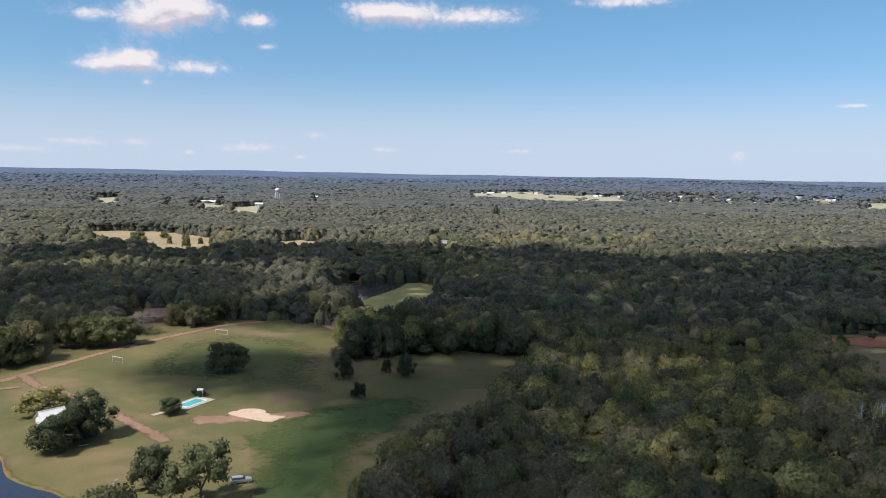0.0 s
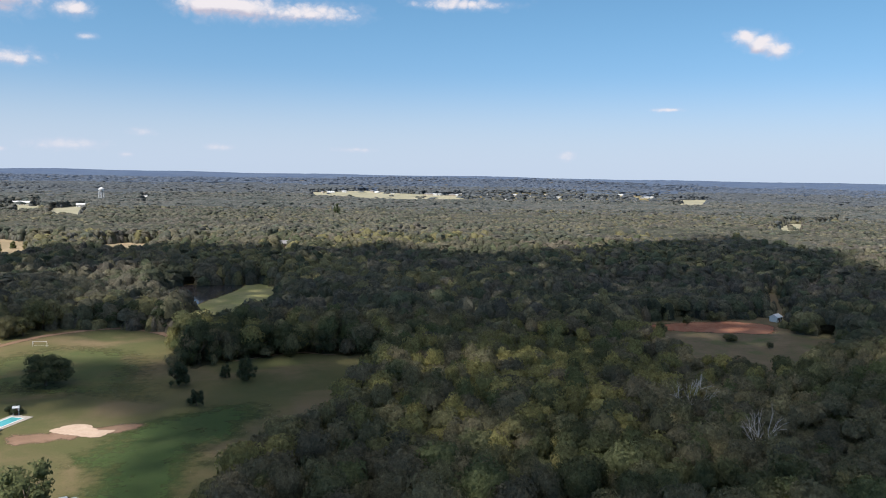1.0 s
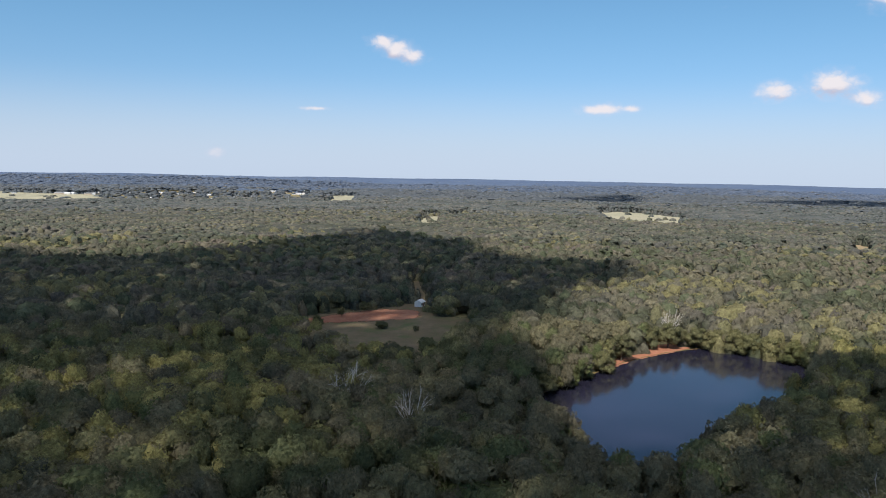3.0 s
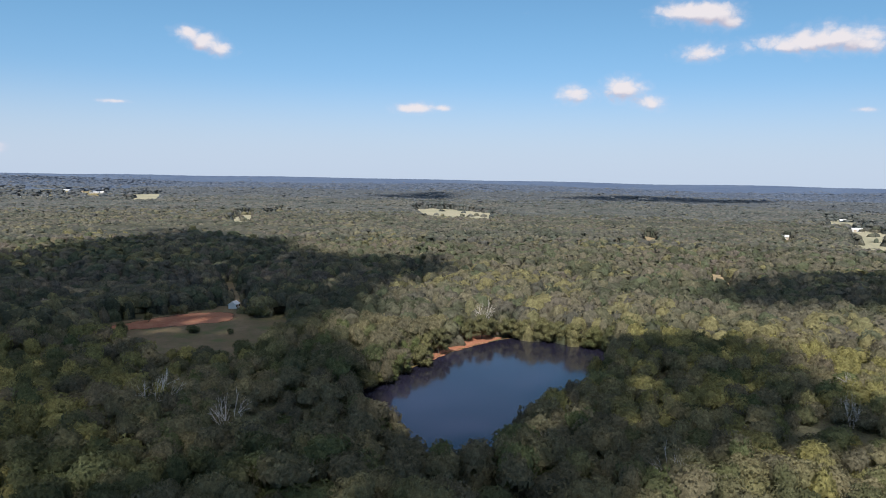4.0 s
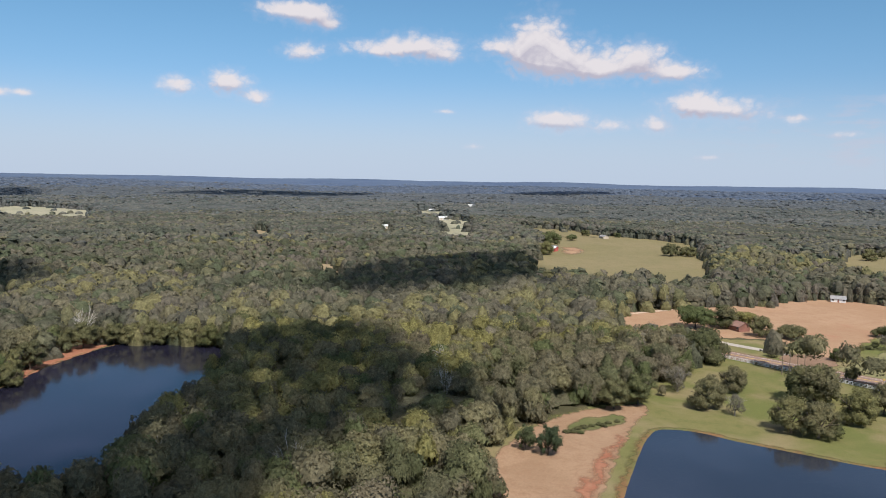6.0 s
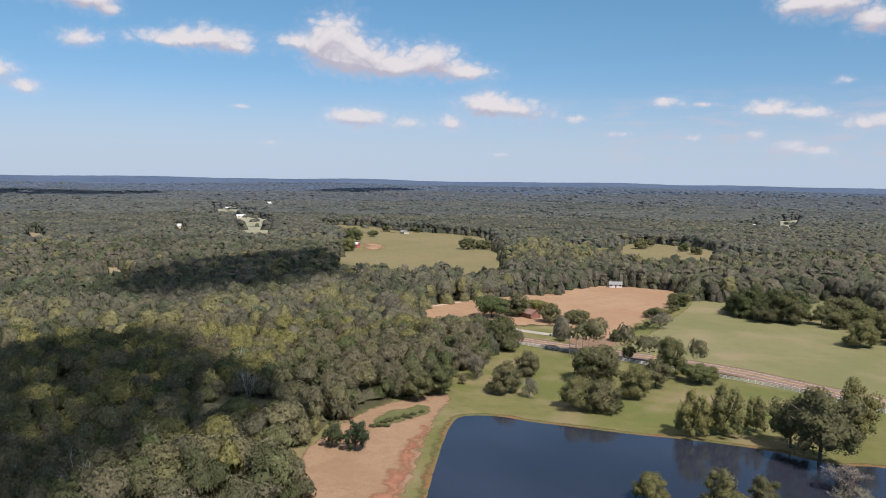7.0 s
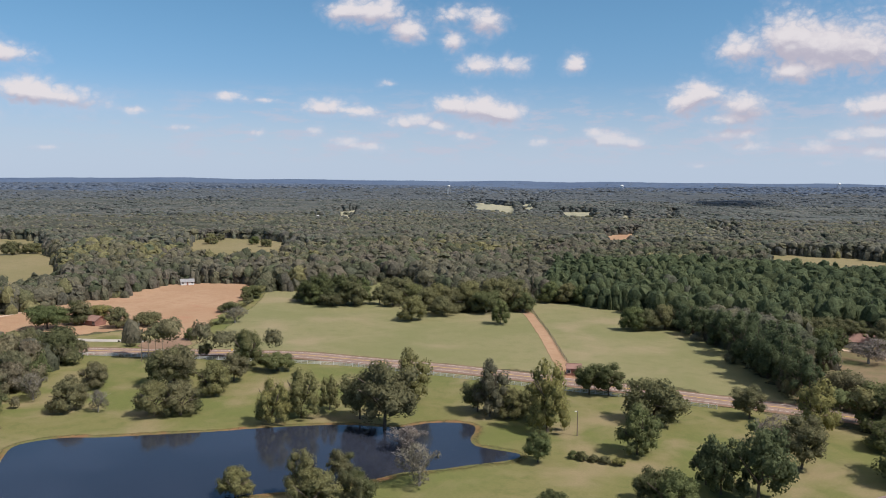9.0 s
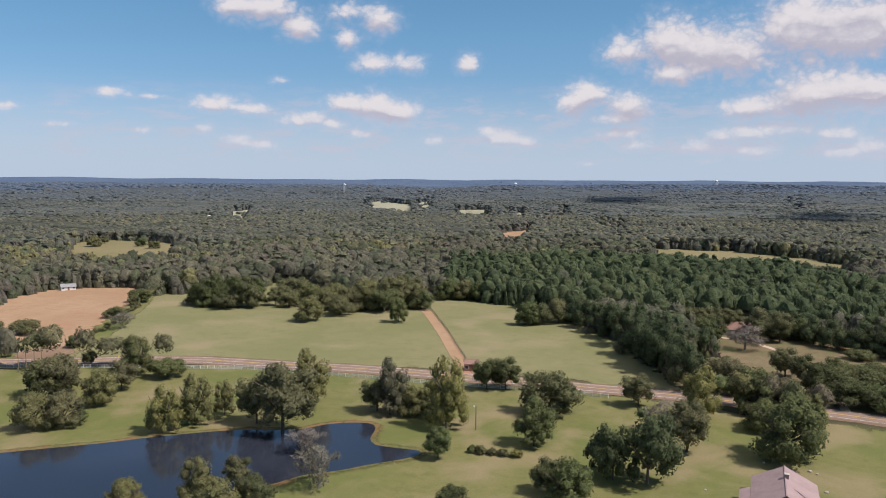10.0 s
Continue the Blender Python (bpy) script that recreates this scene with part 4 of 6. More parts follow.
def glade(x, y, wide, reach=0.36):
    """Open ground in front of a far building, so that it shows over the trees."""
    a = math.atan2(x, y)
    r = math.hypot(x, y)
    run = min(reach * r, 13.0 / max((EYE - float(terrain(x, y))) / r, 0.01))
    s, c = math.sin(a), math.cos(a)
    n = r - run
    k = wide * n / r
    CLEAR.append([(s * (r + 12) + c * wide, c * (r + 12) - s * wide), (s * n + c * k, c * n - s * k), (s * n - c * k, c * n + s * k), (s * (r + 12) - c * wide, c * (r + 12) + s * wide)])


# far buildings: x, y, bearing of the ridge, length, width, wall height
BARNS = [(767.1, 53.7, 20, 12, 8, 4), (960.5, 4.5, 60, 11, 7, 3), (1012.4, 291.2, 160, 16, 8, 4), (1243.9, 265.7, 170, 19, 8, 4), (1867.4, 325.1, 170, 22, 10, 5), (-439.3, 1462.4, 75, 30, 12, 5), (-332.1, 1411.5, 80, 16, 9, 5)]
COTTAGES = [(503.8, -136.7, 10, 8, 5, 2.2), (390.0, -62.6, 60, 9, 6, 2.6), (238.6, 340.1, 60, 5, 4, 2.5), (0.5, 719.0, 80, 12, 8, 4), (-127.8, 350.4, 70, 13, 9, 3), (181.9, -302.5, 60, 13, 9, 3), (175.2, -326.5, 60, 12, 9, 3), (454.0, 292.4, 160, 3, 2.5, 2), (446.8, 262.1, 160, 4, 3, 2.2)]
COTTAGES += [(1857.2, 316.7, 150, 13, 8, 3), (1530.9, 348.2, 150, 11, 8, 3), (-517.2, 1473.4, 80, 15, 8, 3), (-292.6, 1795.3, 90, 14, 8, 4), (1018.3, -2163.9, 40, 14, 8, 4), (843.4, -1850.9, 50, 12, 8, 3), (1970.5, -593.9, 10, 10, 7, 3), (1195.9, -540.9, 20, 9, 7, 3)]
SHEDS = [(506.2, 2195.9, 100, 16, 9, 4), (573.2, 2191.3, 100, 13, 8, 4), (668.7, 2209.0, 110, 19, 10, 4), (760.3, 2220.4, 105, 14, 8, 4), (751.2, 2062.5, 110, 24, 10, 4), (836.5, 2108.7, 115, 16, 9, 4), (926.4, 2140.7, 110, 13, 8, 4), (1041.7, 2293.5, 110, 22, 12, 4), (1037.6, 2124.7, 115, 25, 10, 4), (1178.4, 2358.5, 115, 16, 9, 4), (1388.7, 2639.5, 118, 33, 14, 4)]
TOWN_PLACES = [(-248, 2075), (-90, 2270), (-63, 2244), (-50, 2291), (-31, 2297), (24, 2187), (44, 2232), (115, 2308), (137, 2308), (180, 2343), (263, 2352), (274, 2309), (308, 2224), (398, 2148), (418, 2149), (430, 2150), (459, 2116), (471, 2117), (449, 1842), (535, 2130), (539, 1874), (667, 2049), (703, 2108), (662, 1789), (673, 1788), (835, 2115), (740, 1843), (738, 1812), (751, 1811), (799, 1880), (826, 1776), (1056, 2244), (973, 2048), (876, 1809), (859, 1742), (1059, 2119), (1183, 2270), (1207, 2258), (645, 1202), (689, 1171), (724, 1174), (1063, 1676), (1446, 2113), (1521, 2059)]
for x, y in TOWN_PLACES:
    glade(x, y, 9.0, 0.06)
for x, y, _, long, *_ in BARNS + COTTAGES + SHEDS:
    if math.hypot(x, y) > 380:
        glade(x, y, long * 0.62)


def open_wood(x, y, r0, r1, more=0.0, a0=-36, a1=166, stray=False):
    """Which places lie in the woods, outside every clearing and away from the roads; a few strays stand in far fields."""
    r, a = np.hypot(x, y), np.degrees(np.arctan2(x, y))
    keep = (r > r0) & (r < r1) & (a > a0) & (a < a1)
    stray = stray & (r > 950)
    for p in CLEAR:
        keep &= ~inside(p, x, y) | stray
    for line, d in ((HIGHWAY, 9), (LANE, 6), (DRIVEWAY, 6), (RED_LANE, 9)):
        keep &= ~near_line(line, x, y, d + more)
    return keep


def scatter(r0, r1, gap, jitter=0.42, a0=-36, a1=166):
    n = int(r1 / gap) + 1
    gx, gy = np.meshgrid(np.arange(-n, n + 1) * gap, np.arange(-n, n + 1) * gap)
    x = (gx + rng.uniform(-jitter, jitter, gx.shape) * gap).ravel()
    y = (gy + rng.uniform(-jitter, jitter, gy.shape) * gap).ravel()
    far = r0 > 300
    k = np.where(far, 1 + 0.07 * rng.normal(size=len(x)).clip(-1.5, 1.5), 1.0)
    keep = open_wood(x, y, r0 * 0.9 if far else r0, r1 * 1.1 if far else r1, 0.0, a0, a1, rng.uniform(0, 1, len(x)) < 0.025)
    r = np.hypot(x, y) * k
    keep &= (r > r0) & (r < r1)
    keep &= ~(inside(TOWN, x, y) & (rng.uniform(0, 1, len(x)) < 0.75))
    return x[keep], y[keep]


def at_edge(x, y, reach):
    """Which trees stand at the rim of the woods, where the leaves come down to the ground."""
    way = np.zeros((len(x), 2))
    for dx, dy in ((1, 0), (-1, 0), (0, 1), (0, -1)):
        way += ~open_wood(x + dx * reach, y + dy * reach, 0, 9000, 0.0, -180, 180)[:, None] * np.array([dx, dy])
    rim = np.abs(way).sum(1) > 0
    return rim, way[rim] * reach * 0.3


def stand_growth(x, y, k=1.0):
    """How the woods swell and sink from stand to stand, from -1 to 1."""
    x, y = x / k, y / k
    return np.clip(0.62 * np.sin(x / 23 + 2.1 * np.sin(y / 31 + 0.7)) * np.sin(y / 19 + 1.7 * np.sin(x / 37)) + 0.5 * np.sin(x / 61 + 1.4 * np.sin(y / 47)) * np.sin(y / 53 + 0.9), -1, 1)


def grow(x, y, wide, tall, low=0.3):
    up = stand_growth(x, y)
    keep = (up > -0.62) | (rng.uniform(0, 1, len(x)) < 0.8)
    x, y, up = x[keep], y[keep], up[keep]
    n = len(x)
    w = wide * rng.uniform(0.65, 1.4, n) * (1 + 0.22 * up)
    h = tall * rng.uniform(0.8, 1.18, n) * (1 + 0.24 * up)
    rows = np.column_stack([x, y, terrain(x, y), w, h * low, h])
    rim, out = at_edge(x, y, wide)
    under = rows[rim]
    under[:, 4], under[:, 5] = 0.0, under[:, 5] * 0.8
    skirts = [under]
    for k in (0.35, 1.0):
        skirt = rows[rim]
        skirt[:, :2] += out * k + rng.uniform(-3.5, 3.5, out.shape)
        skirt[:, 3] *= rng.uniform(0.5, 0.8, len(skirt))
        skirt[:, 4], skirt[:, 5] = 0.0, skirt[:, 5] * rng.uniform(0.35, 0.8, len(skirt))
        skirts.append(skirt)
    return np.concatenate([rows] + skirts)


def level(x, y, wide, tall, low):
    """An even canopy far off, with a few taller crowns."""
    n = len(x)
    h = tall * (rng.uniform(0.92, 1.08, n) + (rng.uniform(0, 1, n) < 0.05) * 0.12) * (1 + 0.18 * stand_growth(x, y, 2.0))
    rows = np.column_stack([x, y, terrain(x, y), wide * rng.uniform(0.75, 1.3, n), h * low, h])
    rim, out = at_edge(x, y, wide * 1.3)
    under = rows[rim]
    under[:, 3] *= 1.1
    under[:, 4], under[:, 5] = 0.0, under[:, 5] * 0.85
    skirts = [under]
    for k in (0.15, 0.5):
        skirt = rows[rim]
        skirt[:, :2] += out * k + rng.uniform(-0.45, 0.45, out.shape) * wide
        skirt[:, 3] *= rng.uniform(0.5, 0.85, len(skirt))
        skirt[:, 4], skirt[:, 5] = 0.0, skirt[:, 5] * rng.uniform(0.45, 0.85, len(skirt))
        skirts.append(skirt)
    return np.concatenate([rows] + skirts)


def canopy(name, r0, r1, step, high, mat, label, pines=False):
    """The closed leaf roof of the woods, over which single crowns stand out."""
    x, y = np.meshgrid(np.arange(-r1, r1, step), np.arange(-r1, r1, step), indexing="ij")
    m = x.shape[1]
    ok = open_wood(x.ravel(), y.ravel(), r0, r1, 5.0) & ~inside(TOWN, x.ravel(), y.ravel())
    x, y = (x + rng.uniform(-0.35, 0.35, x.shape) * step).ravel(), (y + rng.uniform(-0.35, 0.35, y.shape) * step).ravel()
    z = terrain(x, y) + high * rng.uniform(0.84, 1.12, len(x))
    i, j = [k.ravel() for k in np.meshgrid(np.arange(len(x) // m - 1), np.arange(m - 1), indexing="ij")]
    q = np.stack([i * m + j, (i + 1) * m + j, (i + 1) * m + j + 1, i * m + j + 1], 1)
    inner = ok.reshape(-1, m).copy()
    for axis in (0, 1):
        inner &= np.roll(ok.reshape(-1, m), 1, axis) & np.roll(ok.reshape(-1, m), -1, axis)
    ok = inner.ravel()
    q = q[ok[q].all(1)]
    rim = np.bincount(q.ravel(), minlength=len(x)) < 4
    z[rim] = terrain(x[rim], y[rim]) + rng.uniform(0.0, 0.25, rim.sum()) * high
    t = np.concatenate([q[:, [0, 1, 2]], q[:, [0, 2, 3]]])
    used, t = np.unique(t, return_inverse=True)
    v = np.column_stack([x, y, z])[used]
    tint = np.clip(0.4 + 0.2 * np.sin(v[:, 0] / 61 + np.sin(v[:, 1] / 83)) + rng.uniform(-0.2, 0.2, len(v)), 0.04, 0.8)
    up = np.column_stack([rng.normal(0, 0.25, (len(v), 2)), np.ones(len(v))])
    ob = new(name, mesh_from(name, v, t.reshape(-1, 3), mat, tint=tint, swell=up))
    tagged(ob, label, "woods", kind="stuff")


def woods():
    near = [crown_shape(rng, 15, 460, 0.075, 2, "dome") for _ in range(9)]
    mid = [low_crown(rng, 6, 3, 26, 0.18) for _ in range(12)]
    far = [low_crown(rng, 5, 2, 3, 0.34) for _ in range(10)]
    last = [low_crown(rng, 4, 2) for _ in range(10)]
    x, y = scatter(152, 330, 6.3)
    forest("near_woods", grow(x, y, 9.4, 12.5, 0.38), near, M_LEAF, "dense olive-green oak woods with a few yellow crowns")
    canopy("leaf_roof", 126, 340, 4, 5.5, M_LEAF, "closed leaf roof between the near oak crowns")
    canopy("leaf_roof", 335, 770, 6, 7.3, M_MID_LEAF, "closed leaf roof between the oak crowns")
    canopy("leaf_roof", 755, 1260, 10, 10.0, M_HAZE_LEAF, "closed leaf roof of the far woods")
    canopy("leaf_roof", 1240, 1910, 14, 10.8, M_GREY_HAZE_LEAF, "closed leaf roof of the far woods, coloured grey-green for haze")
    canopy("leaf_roof", 1890, 2720, 22, 11.2, M_BLUE_HAZE_LEAF, "closed leaf roof of the distant woods, coloured blue-green for haze")
    x, y = scatter(330, 490, 6.6)
    p = inside(PINES, x, y)
    fuller = [low_crown(rng, 8, 3, 84, 0.125) for _ in range(12)]
    forest("pine_wood", grow(x[p], y[p], 7.2, 15, 0.55), fuller, M_PINE, "tall dark green pines in even rows")
    forest("middle_woods", grow(x[~p], y[~p], 9.6, 12, 0.4), fuller, M_MID_LEAF, "broad olive-green woods in mottled crowns")
    x, y = scatter(490, 760, 7.0)
    p = inside(PINES, x, y)
    forest("pine_wood", grow(x[p], y[p], 7.6, 14.5, 0.62), mid, M_PINE, "even dark green pine plantation")
    forest("middle_woods", grow(x[~p], y[~p], 9.8, 12, 0.4), mid, M_MID_LEAF, "broad olive-green woods rolling away in mottled crowns")
    # Each band outward takes leaves with more haze in their colour.
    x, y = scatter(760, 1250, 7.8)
    forest("far_woods", level(x, y, 10, 12.2, 0.6), far, M_HAZE_LEAF, "far woods of green crowns, dulled in colour for haze")
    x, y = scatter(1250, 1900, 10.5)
    forest("far_woods", level(x, y, 14, 12.3, 0.66), last, M_GREY_HAZE_LEAF, "far woods of crowns coloured grey-green for haze")
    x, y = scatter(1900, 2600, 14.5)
    forest("distant_woods", level(x, y, 19, 12.6, 0.7), last, M_BLUE_HAZE_LEAF, "distant woods in long bands, coloured blue-green for haze")
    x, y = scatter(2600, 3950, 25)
    forest("distant_woods", level(x, y, 36, 13, 0.66), [low_crown(rng, 5, 1) for _ in range(8)], M_DEEP_HAZE_LEAF, "last distant woods, coloured blue for haze")


woods()


def far_ridges(r0, r1, steps, high, mat, label):
    """The last hills as a rough canopy up to the horizon."""
    rings = np.linspace(r0, r1, steps)
    turns = np.radians(np.arange(-50, 180.1, 0.4))
    rr, aa = np.meshgrid(rings, turns, indexing="ij")
    x, y = rr * np.sin(aa), rr * np.cos(aa)
    swell = 0.8 * np.sin(x / 260 + 0.3) * np.sin(y / 190) + 0.8 * np.sin((x + 0.6 * y) / 120 + 1.0)
    z = terrain(x, y) + high + swell * np.clip((4900 - rr) / 1200, 0, 1) + rng.uniform(-1.0, 1.0, x.shape)
    z[0] -= 14
    m = len(turns)
    i, j = [k.ravel() for k in np.meshgrid(np.arange(len(rings) - 1), np.arange(m - 1), indexing="ij")]
    faces = np.stack([i * m + j, i * m + j + 1, (i + 1) * m + j + 1, (i + 1) * m + j], 1)
    ob = new("backdrop", mesh_from("backdrop", np.stack([x, y, z], -1).reshape(-1, 3), faces, mat, False))
    tagged(ob, label, "hills", kind="structure")


# Both rows of hills carry painted haze in their base colour.
far_ridges(2640, 4000, 40, 8.5, M_HILLS, "wooded hills far off, coloured grey-blue for haze")
far_ridges(3900, 4985, 24, 12, M_RIDGE, "last wooded ridges, coloured blue for haze, under the sky")


def tube(bm, a, b, ra, rb, sides=6):
    a, b = Vector(a), Vector(b)
    turn = (b - a).to_track_quat("Z", "Y").to_matrix()
    low, high = [], []
    for i in range(sides):
        w = 2 * math.pi * i / sides
        d = turn @ Vector((math.cos(w), math.sin(w), 0))
        low.append(bm.verts.new(a + d * ra))
        high.append(bm.verts.new(b + d * rb))
    for i in range(sides):
        bm.faces.new((low[i], low[(i + 1) % sides], high[(i + 1) % sides], high[i]))
    bm.faces.new(high)


def limbs(bm, r, base, tip, radius, depth, spread):
    """A tapered limb that forks."""
    tube(bm, base, tip, radius, radius * 0.65, 6 if depth > 1 else 4)
    if depth == 0:
        return
    base, tip = Vector(base), Vector(tip)
    run = tip - base
    for _ in range(3 if depth > 1 else 2):
        way = run.normalized() + Vector(r.normal(size=3)) * spread
        way.z = max(way.z, 0.12)
        limbs(bm, r, tip, tip + way.normalized() * run.length * r.uniform(0.55, 0.85), radius * 0.6, depth - 1, spread)


ASPECT = {}


def tree_model(seed, shape, mat, leaves, leaf, lobes, words, tall=1.0):
    """A tree one high and with its crown one wide: trunk with limbs, and a crown of leaf clumps."""
    r = np.random.default_rng(seed)
    ob = new("tree")
    bm = bmesh.new()
    stem = 0.22
    tube(bm, (0, 0, -0.02), (0, 0, 0.03), 0.036, 0.024, 8)
    tube(bm, (0, 0, 0.03), (0.01, 0, stem), 0.024, 0.018, 8)
    for i in range(5):
        w = i * 1.26 + r.uniform(-0.4, 0.4)
        limbs(bm, r, (0.01, 0, stem), (0.2 * math.cos(w), 0.2 * math.sin(w), stem + r.uniform(0.15, 0.32)), 0.018, 1, 0.5)
    part("trunk", bm, M_BARK, ob)
    t = crown_shape(r, lobes, leaves, leaf, 1 if shape == "oak" else 2, shape, 99, tall)
    ASPECT[ob] = 0.6 * t[:, :, 2].max()
    low = (0.03 if 50 <= seed < 60 else 0.04 + 0.08 * (seed % 3 == 0)) if shape == "oak" else 0.25
    t, swell = t[:, :, :3], t[:, :, 3:].reshape(-1, 3)
    base, top = t[:, :, 2].min(), t[:, :, 2].max()
    t = (t - np.array([0, 0, base])) * np.array([0.5, 0.5, (1 - low) / (top - base)]) + np.array([0, 0, low])
    v = t.reshape(-1, 3)
    crown = new("crown", mesh_from("crown", v, np.arange(len(v)).reshape(-1, 3), mat, tint=np.full(len(v), r.uniform(0, 0.8)), swell=swell))
    crown.parent = ob
    return tagged(ob, words, "tree")


def bare_model(seed, words, mat, twigs):
    """A leafless tree one high and one wide, with fine twigs at the ends of its limbs."""
    r = np.random.default_rng(seed)
    ob = new("bare_tree")
    bm = bmesh.new()
    tube(bm, (0, 0, -0.02), (0, 0, 0.25), 0.035, 0.025, 7)
    for i in range(5):
        w = i * 1.26 + r.uniform(-0.5, 0.5)
        limbs(bm, r, (0, 0, 0.24), (0.17 * math.cos(w), 0.17 * math.sin(w), 0.24 + r.uniform(0.15, 0.3)), 0.015, 3, 0.42)
    part("trunk", bm, mat, ob)
    if twigs:
        t = crown_shape(r, 12, twigs, 0.04, 0)
        t, swell = t[:, :, :3], t[:, :, 3:].reshape(-1, 3)
        t = t * np.array([0.5, 0.5, 0.8 / t[:, :, 2].max()]) + np.array([0, 0, 0.2])
        v = t.reshape(-1, 3)
        crown = new("crown", mesh_from("crown", v, np.arange(len(v)).reshape(-1, 3), M_GREY, tint=np.full(len(v), r.uniform(0, 0.8)), swell=swell))
        crown.parent = ob
    ASPECT[ob] = 1.0
    return tagged(ob, words, "tree")


def plant(models, rows, group):
    """Trees at x, y with height and crown width."""
    for x, y, h, w in rows:
        fit = sorted(models, key=lambda m: abs(math.log(ASPECT[m] / (h / w))) + rng.uniform(0, 0.16))
        ob = fit[0]
        m = Matrix.LocRotScale((x, y, float(terrain(x, y))), Euler((0, 0, rng.uniform(0, 6.28))), (w * 1.14, w * 1.14, h))
        tagged(copy_thing(ob, m), group=group)


def retire(models):
    for ob in models:
        for o in (*ob.children_recursive, ob):
            bpy.data.objects.remove(o)


oaks = [tree_model(20 + i, "oak", M_GROVE, 3000, 0.04, 34, "broad olive-green oak with a rounded leafy crown", (0.55, 0.75, 0.95, 1.15, 1.4, 1.7)[i % 6]) for i in range(9)]
dark_oaks = [tree_model(50 + i, "oak", M_OAK, 3200, 0.04, 34, "broad dark green oak, leafy almost to the ground", (0.65, 0.9, 1.2, 1.5)[i]) for i in range(4)]
wood_oaks = [tree_model(30 + i, "dome", M_LEAF, 1300, 0.05, 15, "olive-green oak crowding others in the woods") for i in range(6)]
thin_oaks = [tree_model(40 + i, "oak", M_LEAF, 1300, 0.05, 18, "open-crowned grey-green oak with thin foliage", 0.8 + 0.4 * i) for i in range(2)]
pines = [tree_model(60 + i, "oak", M_PINE, 2800, 0.042, 28, "tall dark green pine with heavy boughs", 0.8 + 0.4 * i) for i in range(4)]
cedars = [tree_model(55 + i, "oak", M_PINE, 2600, 0.046, 26, "dense dark green cedar with foliage to the ground", 0.9 + 0.5 * i) for i in range(2)]
M_GREYBARK = plain("grey_bark", (0.26, 0.23, 0.2), 0.95, 0.25, 4.0)
bares = [bare_model(80 + i, "nearly leafless tree with pale grey twigs", M_GREYBARK, 1900) for i in range(2)]


def near_edge():
    x, y = scatter(136, 152, 7.4)
    h = 12.5 * rng.uniform(0.75, 1.25, len(x))
    plant(wood_oaks, list(zip(x, y, h, 9.8 * rng.uniform(0.75, 1.35, len(x)))), "trees of the near woods")


near_edge()
plant(dark_oaks, [(-74.1, 263.8, 10.5, 14.7), (-32.9, 257.4, 8.6, 7.4), (-18.7, 265.8, 5.0, 4.0), (-11.6, 261.7, 8.4, 6.7), (-25.1, 235.2, 5.2, 5.4), (-76.9, 216.2, 4.9, 7.3), (-74.3, 234.5, 3.0, 5.2)], "trees on the meadow")
plant(dark_oaks, [(-94.1, 186.0, 9.6, 12.4), (-90.0, 196.9, 12.6, 12.5), (-91.3, 191.3, 11.1, 10.3), (-62.2, 163.6, 10.4, 10.4)], "trees on the meadow")
plant(thin_oaks, [(-112.2, 214.4, 7.9, 15.3), (-49.8, 157.3, 13.3, 13.5)], "trees on the meadow")
plant(oaks, [(-137.2, 295.2, 12.7, 14.5), (-130.3, 299.4, 11.7, 16.9), (-143.7, 294.3, 11.5, 12.1), (-123.7, 302.2, 11.7, 11.6), (-117.7, 343.4, 9.6, 13.4), (-109.2, 340.4, 9.5, 12.1), (-104.6, 343.4, 8.4, 9.5), (-100.5, 356.1, 13.0, 15.3), (-148.9, 272.5, 14.8, 17.5), (-151.3, 264.2, 14.3, 15.8), (-170.6, 304.5, 12.9, 15.4), (-162.2, 267.7, 16.4, 18.6), (-164.5, 255.7, 14.8, 18.1)], "trees along the dirt track")
plant(bares, [(-125.9, 323.4, 9.7, 13.3)], "trees along the dirt track")
plant(dark_oaks, [(-29.7, 286.5, 16.2, 15.4), (-21.0, 298.3, 12.9, 15.5), (-9.0, 299.4, 12.3, 15.6), (3.2, 302.0, 10.9, 13.5), (15.3, 299.1, 9.5, 12.5), (27.3, 298.3, 8.8, 12.5), (36.8, 295.2, 8.9, 11.9), (-49.6, 352.5, 13.1, 15.7), (-62.5, 359.6, 12.3, 16.1), (-75.2, 363.8, 10.4, 16.4)], "trees at the meadow's edge")
plant(cedars, [(197.6, 18.9, 7.0, 5.6), (195.1, 12.8, 8.2, 6.8)], "cedars on the bank")
plant(oaks, [(250.5, -32.0, 10.9, 12.1), (273.2, -42.7, 8.9, 10.3), (263.9, -63.9, 13.3, 14.2), (247.7, -11.2, 10.6, 11.2), (241.0, -3.9, 9.8, 10.0)], "trees by the pond")
plant(bares, [(267.4, -24.8, 9.2, 9.2), (243.8, -39.5, 6.8, 5.6)], "trees by the pond")
plant(oaks, [(265.2, -66.9, 12.4, 17.2), (231.1, -52.5, 10.6, 12.5), (228.4, -59.3, 10.3, 11.8), (245.7, -73.7, 11.1, 12.3), (257.4, -84.9, 10.5, 10.5), (272.0, -94.6, 15.0, 11.6), (297.9, -87.4, 6.1, 6.0), (263.2, -102.6, 6.7, 12.6), (206.4, -78.9, 13.6, 10.4), (207.5, -88.2, 15.1, 10.6), (209.6, -98.2, 11.1, 6.3), (197.2, -102.0, 14.9, 12.1), (185.5, -103.6, 20.4, 18.1), (203.1, -122.2, 18.3, 12.9)], "trees by the pond")
